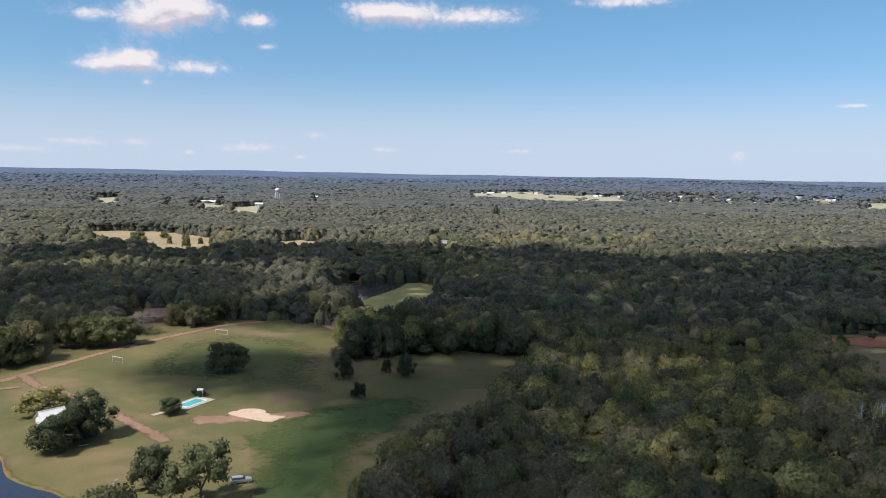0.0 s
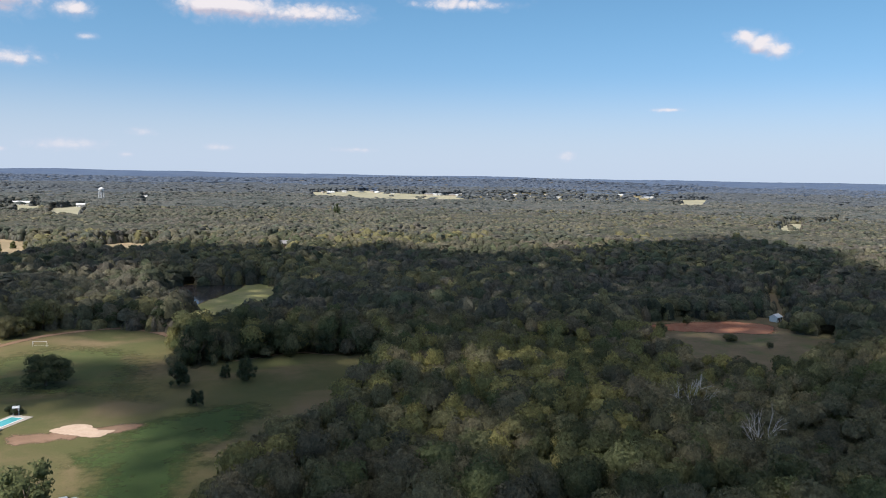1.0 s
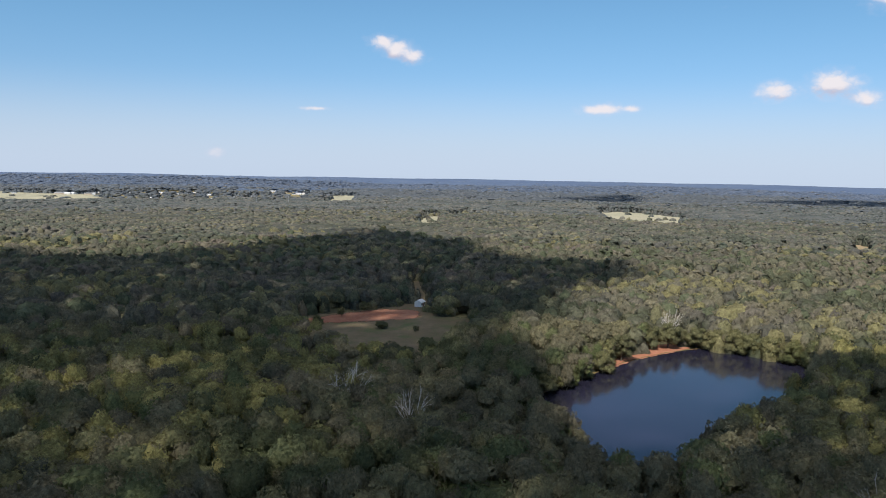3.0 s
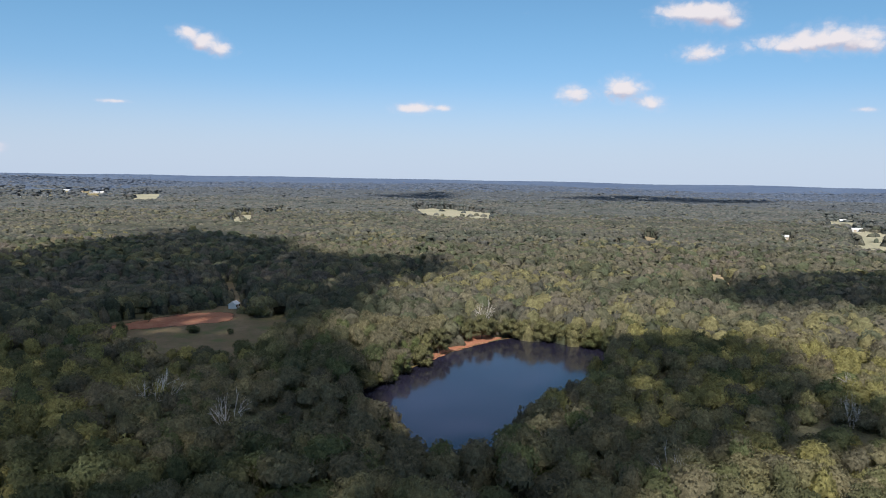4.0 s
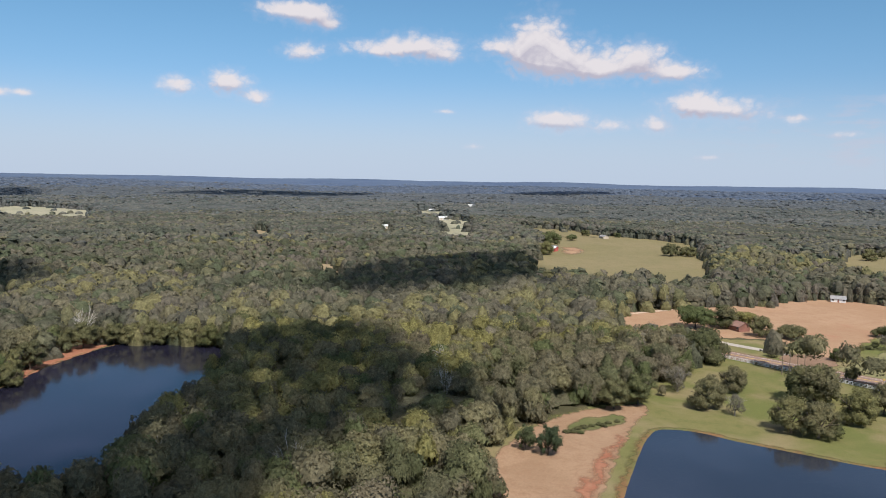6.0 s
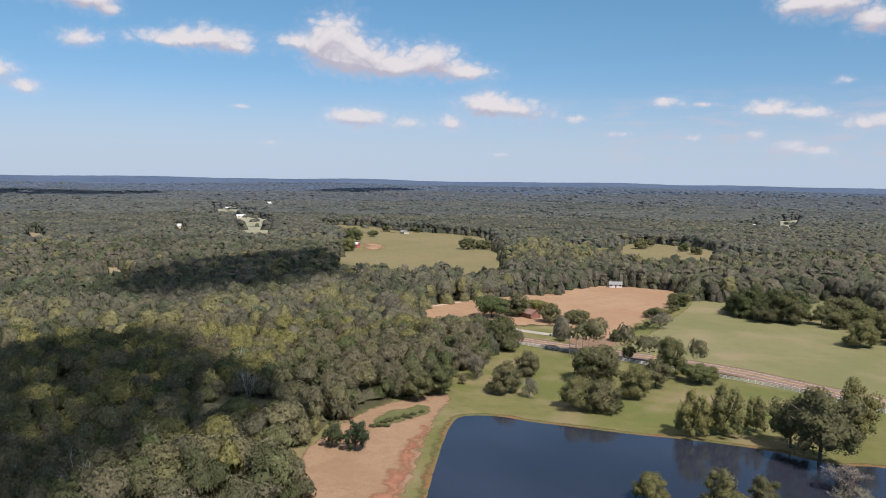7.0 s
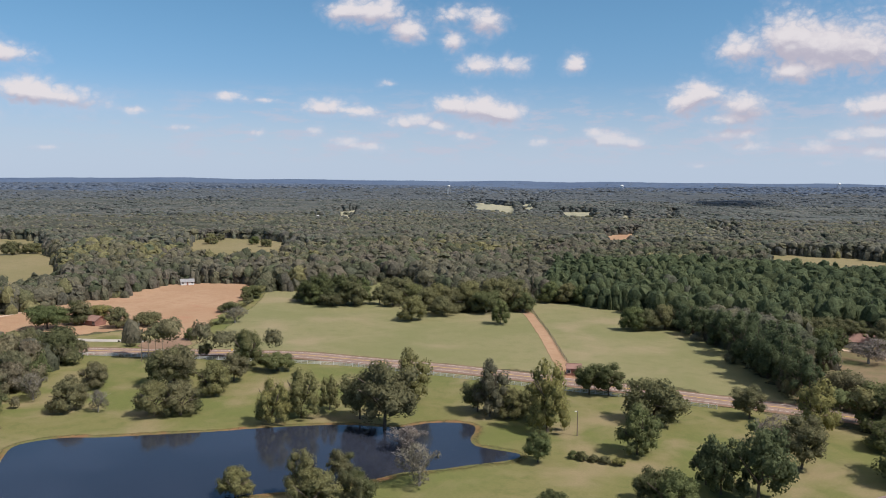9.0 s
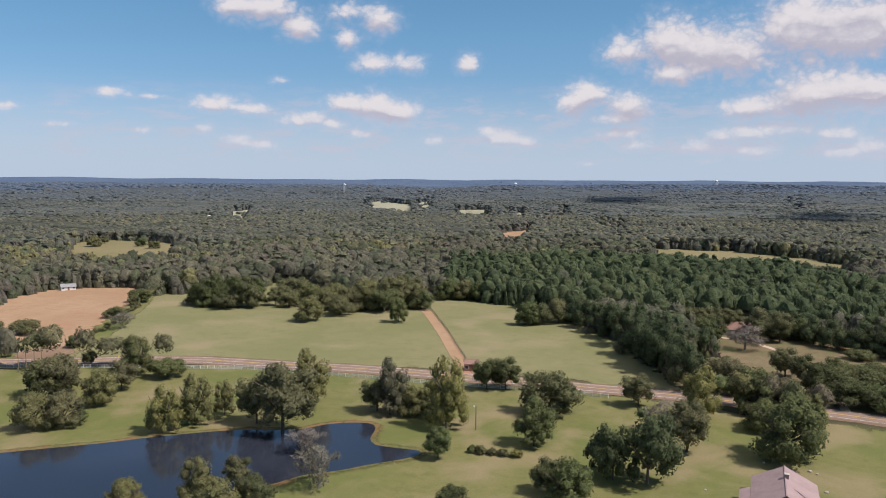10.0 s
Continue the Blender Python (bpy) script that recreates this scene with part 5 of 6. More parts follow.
plant(oaks, [(179.5, -135.7, 17.9, 10.6), (184.9, -135.1, 10.4, 10.0), (175.8, -139.6, 9.0, 10.2), (159.5, -140.4, 21.1, 12.6), (169.6, -144.8, 12.3, 8.8), (143.3, -123.3, 8.3, 7.3), (180.9, -176.9, 10.6, 9.9), (176.9, -181.6, 11.3, 11.4), (150.2, -172.8, 13.5, 18.0), (134.0, -148.4, 13.8, 11.0), (137.3, -199.3, 10.5, 10.9), (140.5, -132.3, 2.2, 2.7), (138.5, -133.7, 2.2, 3.0), (136.3, -135.2, 1.9, 3.0), (134.0, -136.8, 1.9, 3.2), (131.1, -138.9, 1.8, 3.5)], "trees by the road")
plant(oaks, [(162.4, -53.5, 6.8, 8.3), (153.6, -65.5, 11.8, 7.9), (147.3, -64.9, 8.8, 10.7), (159.8, -77.2, 7.3, 6.9), (146.4, -75.0, 6.9, 8.8), (118.1, -105.7, 5.0, 7.5)], "trees by the pond")
plant(bares, [(146.2, -90.7, 10.7, 9.7), (168.0, -101.0, 6.4, 9.6)], "trees by the pond")
plant(oaks, [(105.7, -175.1, 14.3, 11.9), (105.4, -127.0, 9.9, 11.9), (111.6, -128.2, 8.3, 8.0), (86.4, -189.2, 17.5, 18.4), (93.5, -220.5, 10.1, 7.9), (118.1, -202.6, 16.5, 11.7), (127.0, -236.0, 11.5, 16.4), (112.0, -220.5, 13.9, 15.9), (102.0, -206.2, 9.3, 11.1)], "trees round the house")
plant(cedars, [(99.8, -149.2, 17.9, 14.5), (106.4, -145.2, 13.7, 10.1), (111.7, -146.8, 9.4, 8.0)], "trees round the house")
plant(bares, [(119.4, -183.0, 9.2, 10.3), (155.9, -299.3, 10.3, 14.0)], "trees round the house")
plant(oaks, [(124.7, -269.0, 11.3, 12.3), (115.9, -263.7, 11.2, 9.9), (105.9, -253.8, 11.1, 12.7), (94.0, -249.0, 9.1, 16.1), (86.5, -253.0, 8.4, 16.2), (103.2, -267.8, 9.1, 19.7), (96.3, -277.8, 9.2, 17.5), (161.7, -323.3, 14.9, 16.0), (153.9, -325.4, 13.7, 12.2), (149.9, -337.7, 10.1, 13.1), (82.0, -265.1, 11.9, 18.6), (172.9, -304.3, 11.6, 12.9), (174.5, -297.0, 11.2, 11.2), (190.3, -300.3, 12.4, 13.1), (188.9, -309.4, 12.9, 13.4), (185.5, -317.8, 12.9, 13.5), (181.9, -326.2, 12.0, 12.6), (176.4, -328.7, 11.2, 11.0), (118.4, -317.1, 4.4, 10.5), (110.4, -272.0, 9.5, 10.9), (101.3, -272.3, 9.0, 19.5)], "trees in the yard")
plant(pines, [(142.6, -332.2, 12.8, 12.3), (132.8, -330.9, 13.1, 13.1), (123.6, -330.1, 14.0, 13.5), (115.1, -330.0, 14.5, 13.9), (106.4, -328.2, 14.9, 13.8), (144.7, -348.1, 13.3, 12.8), (135.2, -348.2, 13.3, 12.6), (124.7, -347.3, 14.3, 13.0), (154.2, -336.3, 13.3, 12.0), (113.4, -342.7, 15.6, 13.3)], "pines behind the yard")
plant(pines, [(215.5, -281.5, 15.4, 12.5), (204.0, -275.7, 17.3, 13.7), (190.7, -266.8, 19.2, 14.1), (176.3, -255.6, 21.0, 14.7), (163.0, -245.9, 21.5, 15.4), (155.5, -241.8, 21.5, 15.4), (145.7, -234.4, 19.2, 13.6), (137.1, -226.8, 16.8, 11.1), (155.7, -268.7, 15.9, 10.6), (228.0, -286.3, 14.2, 12.4), (239.8, -290.3, 13.3, 12.7)], "row of pines")
plant(oaks, [(249.6, -271.1, 11.8, 12.5), (248.0, -278.0, 10.0, 14.8), (243.3, -285.3, 12.2, 13.8), (375.8, -83.7, 7.0, 13.6), (421.7, -146.7, 6.2, 7.2), (392.0, -126.9, 5.7, 10.3), (331.7, -91.1, 5.5, 6.1), (332.4, -66.8, 4.2, 5.0), (394.8, -174.1, 11.2, 13.3), (382.3, -181.0, 10.4, 16.1), (378.1, -191.9, 12.9, 17.4), (374.3, -205.5, 10.7, 9.4), (364.6, -208.6, 8.5, 12.9)], "trees on the pasture")
plant(oaks, [(324.4, -196.0, 12.8, 15.1), (327.5, -216.3, 10.6, 15.0), (344.4, -217.0, 12.9, 15.5), (338.6, -237.3, 11.8, 15.8), (293.4, -227.0, 12.4, 9.3), (321.6, -239.5, 12.0, 17.7), (318.6, -259.7, 13.5, 11.5), (430.3, -154.0, 7.6, 13.4), (397.4, -176.8, 15.7, 15.9), (382.3, -189.1, 18.0, 17.5), (380.1, -197.8, 15.2, 12.6), (398.6, -183.9, 17.4, 18.0), (406.2, -174.3, 11.4, 12.9), (386.3, -224.0, 12.5, 19.6), (364.7, -220.1, 11.9, 15.6), (348.2, -225.7, 13.8, 17.0), (332.5, -225.9, 13.4, 14.8), (332.4, -236.5, 16.8, 18.0), (327.6, -251.5, 17.6, 20.0), (330.9, -261.8, 18.0, 17.3), (314.9, -258.6, 11.0, 13.8), (332.2, -291.6, 12.6, 14.9), (326.1, -299.2, 12.0, 14.9), (316.9, -303.8, 11.6, 14.8)], "trees on the pasture")
plant(bares, [(361.1, -120.0, 8.0, 10.1)], "trees on the pasture")
def hedge():
    p = curve_through([(348, -100), (368, -116), (393, -131), (414, -145)], False, 4)
    plant(oaks, [(x + rng.uniform(-1.5, 1.5), y + rng.uniform(-1.5, 1.5), rng.uniform(1.2, 2.6), rng.uniform(2.2, 4)) for x, y in p], "bushes of the field hedge")


hedge()
plant(oaks, [(759.7, -58.8, 12.8, 16.6), (763.3, -74.9, 9.8, 15.6), (910.1, 40.3, 8.0, 13.2), (990.6, 27.7, 8.7, 11.5), (828.9, 58.9, 17.0, 20.5), (728.3, 56.4, 14.0, 15.9), (985.9, -11.1, 6.6, 10.0)], "trees in the hay field")
plant(oaks, [(189.1, 299.8, 3.6, 6.8), (197.6, 284.6, 3.0, 3.1), (205.0, 341.7, 5.7, 5.9), (188.1, 335.3, 4.9, 4.5), (233.1, 311.4, 6.1, 11.4), (237.1, 285.4, 5.7, 10.9), (167.6, 320.3, 5.2, 5.9)], "bushes in the clearing")
plant(oaks, [(259.4, 205.6, 11.6, 9.8), (268.3, 201.4, 11.4, 10.9), (233.3, 196.4, 11.3, 11.3), (220.8, 193.3, 10.8, 8.7), (276.1, 201.0, 8.2, 7.6), (213.9, 192.1, 10.3, 9.4), (278.6, 194.8, 9.4, 10.0)], "trees on the lake bank")
plant(oaks, [(214.3, 9.1, 1.0, 2.3), (214.9, 7.6, 1.2, 2.6), (217.9, 6.3, 1.0, 2.2), (219.5, 4.6, 1.2, 2.7), (221.5, 2.5, 1.0, 2.0), (223.5, 0.2, 1.1, 2.5), (225.5, -2.2, 1.0, 2.0), (227.5, -4.7, 1.0, 1.9), (214.4, 5.3, 1.0, 2.0), (222.0, -1.2, 1.0, 1.7)], "bushes in the marshy hollow")
plant(oaks, [(281.7, 188.5, 9.4, 11.0), (284.3, 181.9, 10.4, 11.5), (285.5, 174.3, 9.8, 10.9), (286.7, 165.5, 9.8, 10.8), (286.6, 157.4, 10.0, 10.6), (285.2, 147.4, 10.5, 10.5), (280.2, 191.7, 5.8, 6.5), (281.4, 140.4, 9.6, 9.3), (283.4, 175.8, 4.7, 5.4), (286.2, 161.2, 4.9, 5.3), (198.4, 183.9, 8.6, 8.1), (185.5, 180.7, 8.2, 8.5), (174.1, 178.0, 7.8, 8.2), (212.3, 187.1, 8.2, 8.4), (180.8, 180.5, 4.2, 4.6), (191.0, 181.5, 4.3, 4.7)], "trees along the lake shore")
plant(oaks, [(-286.9, 732.3, 8.8, 13.7), (-220.7, 668.5, 14.6, 8.2), (-270.7, 753.9, 7.5, 9.3), (-267.6, 695.8, 8.4, 6.5), (-246.3, 699.9, 8.9, 5.4), (-219.9, 705.0, 7.0, 5.4), (-207.2, 696.8, 7.8, 6.3)], "trees in the tan field")
plant(oaks, [(785.0, -236.9, 12.1, 14.3), (763.5, -274.9, 9.1, 11.8), (733.4, -275.7, 8.3, 11.4), (816.9, -257.5, 8.8, 8.7)], "trees in the far green field")
plant(oaks, [(324.6, -30.0, 11.2, 12.1), (326.2, -38.6, 9.6, 13.6), (293.2, -21.8, 10.5, 9.6), (318.9, -40.6, 9.3, 8.1), (388.6, -43.0, 11.1, 17.2), (395.6, -55.5, 11.4, 14.7), (376.1, -69.7, 9.9, 11.3), (403.0, -67.1, 7.3, 12.0)], "trees by the gate")


# ---- buildings ----
def box(bm, x0, y0, z0, x1, y1, z1, bevel=0.0):
    made = bmesh.ops.create_cube(bm, size=1.0, matrix=Matrix.LocRotScale(((x0 + x1) / 2, (y0 + y1) / 2, (z0 + z1) / 2), None, (abs(x1 - x0), abs(y1 - y0), abs(z1 - z0))))
    if bevel:
        bmesh.ops.bevel(bm, geom=list({e for v in made["verts"] for e in v.link_edges}), offset=bevel, segments=1, affect="EDGES")


def slab(bm, corners, thick):
    """A flat piece of any outline, with thickness below it."""
    top = [bm.verts.new(c) for c in corners]
    low = [bm.verts.new((c[0], c[1], c[2] - thick)) for c in corners]
    bm.faces.new(top)
    bm.faces.new(low[::-1])
    m = len(top)
    for i in range(m):
        bm.faces.new((top[i], low[i], low[(i + 1) % m], top[(i + 1) % m]))


def stand(name, x, y, bearing, label, category, group=""):
    """An empty on the land whose x axis points along the bearing."""
    ob = new(name)
    ob.matrix_world = pose(x, y, float(terrain(x, y)), 0, 0, 90 - bearing)
    return tagged(ob, label, category, group)


M_WHITE = plain("white_siding", (0.68, 0.67, 0.65), 0.7, 0.08, 1.5)
M_TANWALL = plain("tan_siding", (0.5, 0.42, 0.33), 0.8, 0.1, 1.5)
M_BRICK = plain("red_brick", (0.24, 0.115, 0.088), 0.9, 0.2, 3.0)
M_BARN = plain("barn_red", (0.45, 0.1, 0.08), 0.8, 0.15, 1.5)
M_TIN = plain("white_metal_roof", (0.66, 0.66, 0.65), 0.45, 0.06, 1.0, specular=0.5)
M_GREYROOF = plain("grey_shingle", (0.27, 0.26, 0.26), 0.9, 0.15, 3.0)
M_MAUVE = plain("mauve_shingle", (0.31, 0.215, 0.21), 0.9, 0.1, 2.5)
M_BROWNROOF = plain("brown_shingle", (0.26, 0.15, 0.12), 0.9, 0.15, 3.0)
M_GLASS = plain("dark_window", (0.03, 0.035, 0.04), 0.12, 0.05, 1.0, specular=0.6)
M_POST = plain("weathered_post", (0.2, 0.15, 0.11), 0.9, 0.2, 3.0)
M_STEEL = plain("galvanised_steel", (0.55, 0.56, 0.57), 0.5, 0.08, 2.0, metal=0.3)


def building(name, x, y, bearing, long, wide, tall, rise, wall_mat, roof_mat, label, category, group="", hip=False, chimney=False):
    """A house or barn with its ridge along x: walls, roof slabs with eaves, doors, windows and, on some, a chimney."""
    ob = stand(name, x, y, bearing, label, category, group)
    a, w = long / 2, wide / 2
    bm = bmesh.new()
    box(bm, -a, -w, -0.3, a, w, tall)
    if not hip:
        for s in (-1, 1):
            e = [bm.verts.new((s * (a - k), q, z)) for k in (0, 0.2) for q, z in ((-w, tall), (w, tall), (0, tall + rise))]
            bm.faces.new(e[:3])
            bm.faces.new(e[3:])
            for i in range(3):
                bm.faces.new((e[i], e[(i + 1) % 3], e[3 + (i + 1) % 3], e[3 + i]))
    bmesh.ops.recalc_face_normals(bm, faces=bm.faces)
    part("wall", bm, wall_mat, ob)
    o = min(0.5, 0.08 * wide)
    drop = rise * o / w
    for s in (-1, 1):
        bm = bmesh.new()
        k = w * 0.9 if hip else 0
        slab(bm, [(-a - o, s * (w + o), tall - drop + 0.12), (a + o, s * (w + o), tall - drop + 0.12), (a + (o if not hip else 0) - k, 0, tall + rise + 0.12), (-a - (o if not hip else 0) + k, 0, tall + rise + 0.12)], 0.14)
        bmesh.ops.recalc_face_normals(bm, faces=bm.faces)
        part("roof", bm, roof_mat, ob)
        if hip:
            bm = bmesh.new()
            slab(bm, [(s * (a + o), -w - o, tall - drop + 0.12), (s * (a + o), w + o, tall - drop + 0.12), (s * (a - k), 0, tall + rise + 0.12)], 0.14)
            bmesh.ops.recalc_face_normals(bm, faces=bm.faces)
            part("roof", bm, roof_mat, ob)
    if not hip:
        bm = bmesh.new()
        box(bm, -a - o, -0.14, tall + rise + 0.06, a + o, 0.14, tall + rise + 0.2)
        part("ridge_cap", bm, roof_mat, ob)
    big = category == "barn"
    for s in (-1, 1):
        bm = bmesh.new()
        dw, dh = (1.8, min(3.4, tall * 0.85)) if big else (0.5, 2.05)
        box(bm, -dw, s * w, 0, dw, s * (w + 0.05), dh)
        part("door", bm, M_TANWALL if big else M_BRICK, ob)
        for q in np.linspace(-a * 0.72, a * 0.72, 2 if long < 14 else 4):
            if abs(q) < dw + 1:
                continue
            bm = bmesh.new()
            box(bm, q - 0.65, s * w, 0.95, q + 0.65, s * (w + 0.06), 2.25)
            f = part("window", bm, M_WHITE, ob)
            bm = bmesh.new()
            box(bm, q - 0.55, s * (w + 0.03), 1.05, q + 0.55, s * (w + 0.08), 2.15)
            part("pane", bm, M_GLASS, f)
    if chimney:
        bm = bmesh.new()
        box(bm, a * 0.1, 0.5, tall, a * 0.1 + 0.9, 1.4, tall + rise + 0.9)
        c = part("chimney", bm, M_MAUVE, ob)
        bm = bmesh.new()
        box(bm, a * 0.1 - 0.1, 0.4, tall + rise + 0.9, a * 0.1 + 1.0, 1.5, tall + rise + 1.05)
        part("chimney_cap", bm, M_WHITE, c)
    return ob


def settlements():
    looks = [("red barn with a white metal roof at the field's edge", M_BARN, M_TIN), ("open grey farm shed beside the hay field", M_TANWALL, M_GREYROOF), ("long low white-roofed farm building in the woods", M_WHITE, M_TIN), ("long white-roofed poultry house beside a green field", M_WHITE, M_TIN), ("large white-roofed farm building far off", M_WHITE, M_TIN), ("long low white hall near the water tower", M_WHITE, M_TIN), ("white building at the foot of the water tower", M_WHITE, M_TIN)]
    for (x, y, b, l, w, h), (words, wall, roof) in zip(BARNS, looks):
        building("barn", x, y, b, l, w, h, w * 0.22, wall, roof, words, "barn", "farm buildings")
    looks = [("small pale house with a grey roof beside the tan field", M_WHITE, M_GREYROOF), ("red brick house half hidden by trees", M_BRICK, M_BROWNROOF), ("small pale shed at the edge of the clearing", M_WHITE, M_TIN), ("grey-roofed house deep in the woods", M_TANWALL, M_GREYROOF), ("low brick house with a brown roof behind yard trees", M_BRICK, M_BROWNROOF), ("low house with a dull red roof behind the pines", M_TANWALL, M_BROWNROOF), ("house with a dull red roof in the shady yard", M_TANWALL, M_BROWNROOF)]
    for i, (x, y, b, l, w, h) in enumerate(COTTAGES):
        words, wall, roof = looks[i] if i < len(looks) else ("small white house with a pale metal roof in the woods", M_WHITE, M_TIN)
        building("house", x, y, b, l, w, h, w * 0.3, wall, roof, words, "house", "houses in the woods")
    for i, (x, y) in enumerate(TOWN_PLACES):
        long, b = (12, 17, 10, 22, 14)[i % 5], 95 + 17 * (i % 4)
        ob = stand("town_house", x, y, b, "pale low building in a far town", "house", "town buildings")
        bm = bmesh.new()
        box(bm, -long / 2, -4, -0.5, long / 2, 4, 4.2, 0.05)
        part("wall", bm, (M_WHITE, M_TANWALL, M_WHITE)[i % 3], ob)
        for q in (-1, 1):
            bm = bmesh.new()
            slab(bm, [(-long / 2 - 0.4, q * 4.5, 4.1), (long / 2 + 0.4, q * 4.5, 4.1), (long / 2 + 0.4, 0, 5.7), (-long / 2 - 0.4, 0, 5.7)], 0.16)
            bmesh.ops.recalc_face_normals(bm, faces=bm.faces)
            part("roof", bm, (M_TIN, M_GREYROOF, M_TIN)[i % 3], ob)
    for i, (x, y, b, l, w, h) in enumerate(SHEDS):
        building("warehouse", x, y, b, l, w, h, w * 0.12, M_WHITE if i % 3 else M_TANWALL, M_TIN, "pale metal warehouse at the edge of a far town", "warehouse", "town buildings")


settlements()
building("farmhouse", -104.9, 205.3, 40, 6.4, 4.8, 2.4, 1.7, M_WHITE, M_TIN, "small white farmhouse with a bright metal roof beside oaks", "house")
def ranch_house():
    ob = building("ranch_house", 73.1, -160.1, 153, 17, 12.6, 3.0, 3.2, M_BRICK, M_MAUVE, "ranch house under a broad mauve shingle roof with a side wing", "house")
    w, drop = 6.3, 3.2 / 6.3
    bm = bmesh.new()
    box(bm, -8.0, w, -0.2, 2.2, w + 2.2, 1.9)
    part("wing", bm, M_BRICK, ob)
    bm = bmesh.new()
    slab(bm, [(-8.4, w + 0.55, 3.12 - drop * 0.55), (2.6, w + 0.55, 3.12 - drop * 0.55), (2.6, w + 2.8, 3.12 - drop * 2.3), (-8.4, w + 2.8, 3.12 - drop * 2.3)], 0.14)
    bmesh.ops.recalc_face_normals(bm, faces=bm.faces)
    part("wing_roof", bm, M_MAUVE, ob)
    for s in (-1, 1):
        bm = bmesh.new()
        slab(bm, [(-6.0, -w - 0.5, 3.2), (-2.4, -1.6, 5.6), (-2.4 + 0.02, -1.6, 5.6), (1.2, -w - 0.5, 3.2)] if s < 0 else [(-6.0, -w - 0.5, 2.8), (1.2, -w - 0.5, 2.8), (1.2, -w - 0.5, 3.2), (-6.0, -w - 0.5, 3.2)], 0.1)
        bmesh.ops.recalc_face_normals(bm, faces=bm.faces)
        part("dormer" if s < 0 else "fascia", bm, M_MAUVE if s < 0 else M_WHITE, ob)
    bm = bmesh.new()
    box(bm, 1.4, -0.7, 5.2, 2.3, 0.15, 7.0)
    c = part("chimney", bm, M_MAUVE, ob)
    bm = bmesh.new()
    box(bm, 1.3, -0.8, 7.0, 2.4, 0.25, 7.12)
    part("chimney_cap", bm, M_CONCRETE, c)


ranch_house()
building("pool_shed", -73.5, 233.5, 80, 1.6, 1.5, 2.1, 0.25, M_WHITE, M_TIN, "small white pool shed beside a round bush", "shed")
building("gatehouse", 203.0, -190.5, 40, 5, 4, 2.8, 1.2, M_BRICK, M_BROWNROOF, "small brick entrance building under the roadside trees", "gatehouse")


# ---- the swimming pool ----
def swimming_pool():
    ob = stand("swimming_pool", -73.8, 226.5, 25, "turquoise swimming pool in a pale concrete deck on the grass", "swimming pool")
    bm = bmesh.new()
    box(bm, -6, -3.4, 0, 6, 3.4, 0.16, 0.03)
    part("deck", bm, M_CONCRETE, ob)
    bm = bmesh.new()
    for x0, y0, x1, y1 in ((-4.2, -2.2, 4.2, -1.8), (-4.2, 1.8, 4.2, 2.2), (-4.2, -1.8, -3.8, 1.8), (3.8, -1.8, 4.2, 1.8)):
        box(bm, x0, y0, 0.16, x1, y1, 0.26)
    part("coping", bm, M_WHITE, ob)
    m, n = material("pool_water")
    where = n.add("ShaderNodeNewGeometry").outputs["Position"]
    finish(n, n.mix(n.noise(where, 0.5, 3), (0.08, 0.38, 0.4), (0.11, 0.43, 0.44)), 0.08, n.noise(where, 3.0, 3), 0.1, 0.05, specular=0.5)
    bm = bmesh.new()
    box(bm, -3.8, -1.8, 0.05, 3.8, 1.8, 0.2)
    part("water", bm, m, ob)


swimming_pool()


# ---- the meadow's small things ----
def goal(x, y, bearing):
    ob = stand("goal", x, y, bearing, "white tubular football goal on the meadow", "goal", "goals on the meadow")
    for s in (-1, 1):
        bm = bmesh.new()
        tube(bm, (s * 2.7, 0, 0), (s * 2.7, 0, 2.1), 0.06, 0.06, 8)
        part("post", bm, M_WHITE, ob)
        bm = bmesh.new()
        tube(bm, (s * 2.7, 0, 2.05), (s * 2.7, 1.3, 0.03), 0.05, 0.05, 6)
        part("stay", bm, M_WHITE, ob)
    bm = bmesh.new()
    tube(bm, (-2.75, 0, 2.1), (2.75, 0, 2.1), 0.08, 0.08, 8)
    part("crossbar", bm, M_WHITE, ob)
    bm = bmesh.new()
    tube(bm, (-2.7, 1.3, 0.05), (2.7, 1.3, 0.05), 0.05, 0.05, 6)
    part("ground_bar", bm, M_WHITE, ob)


goal(-115.2, 272.7, 118)
goal(-92.3, 322.5, 100)


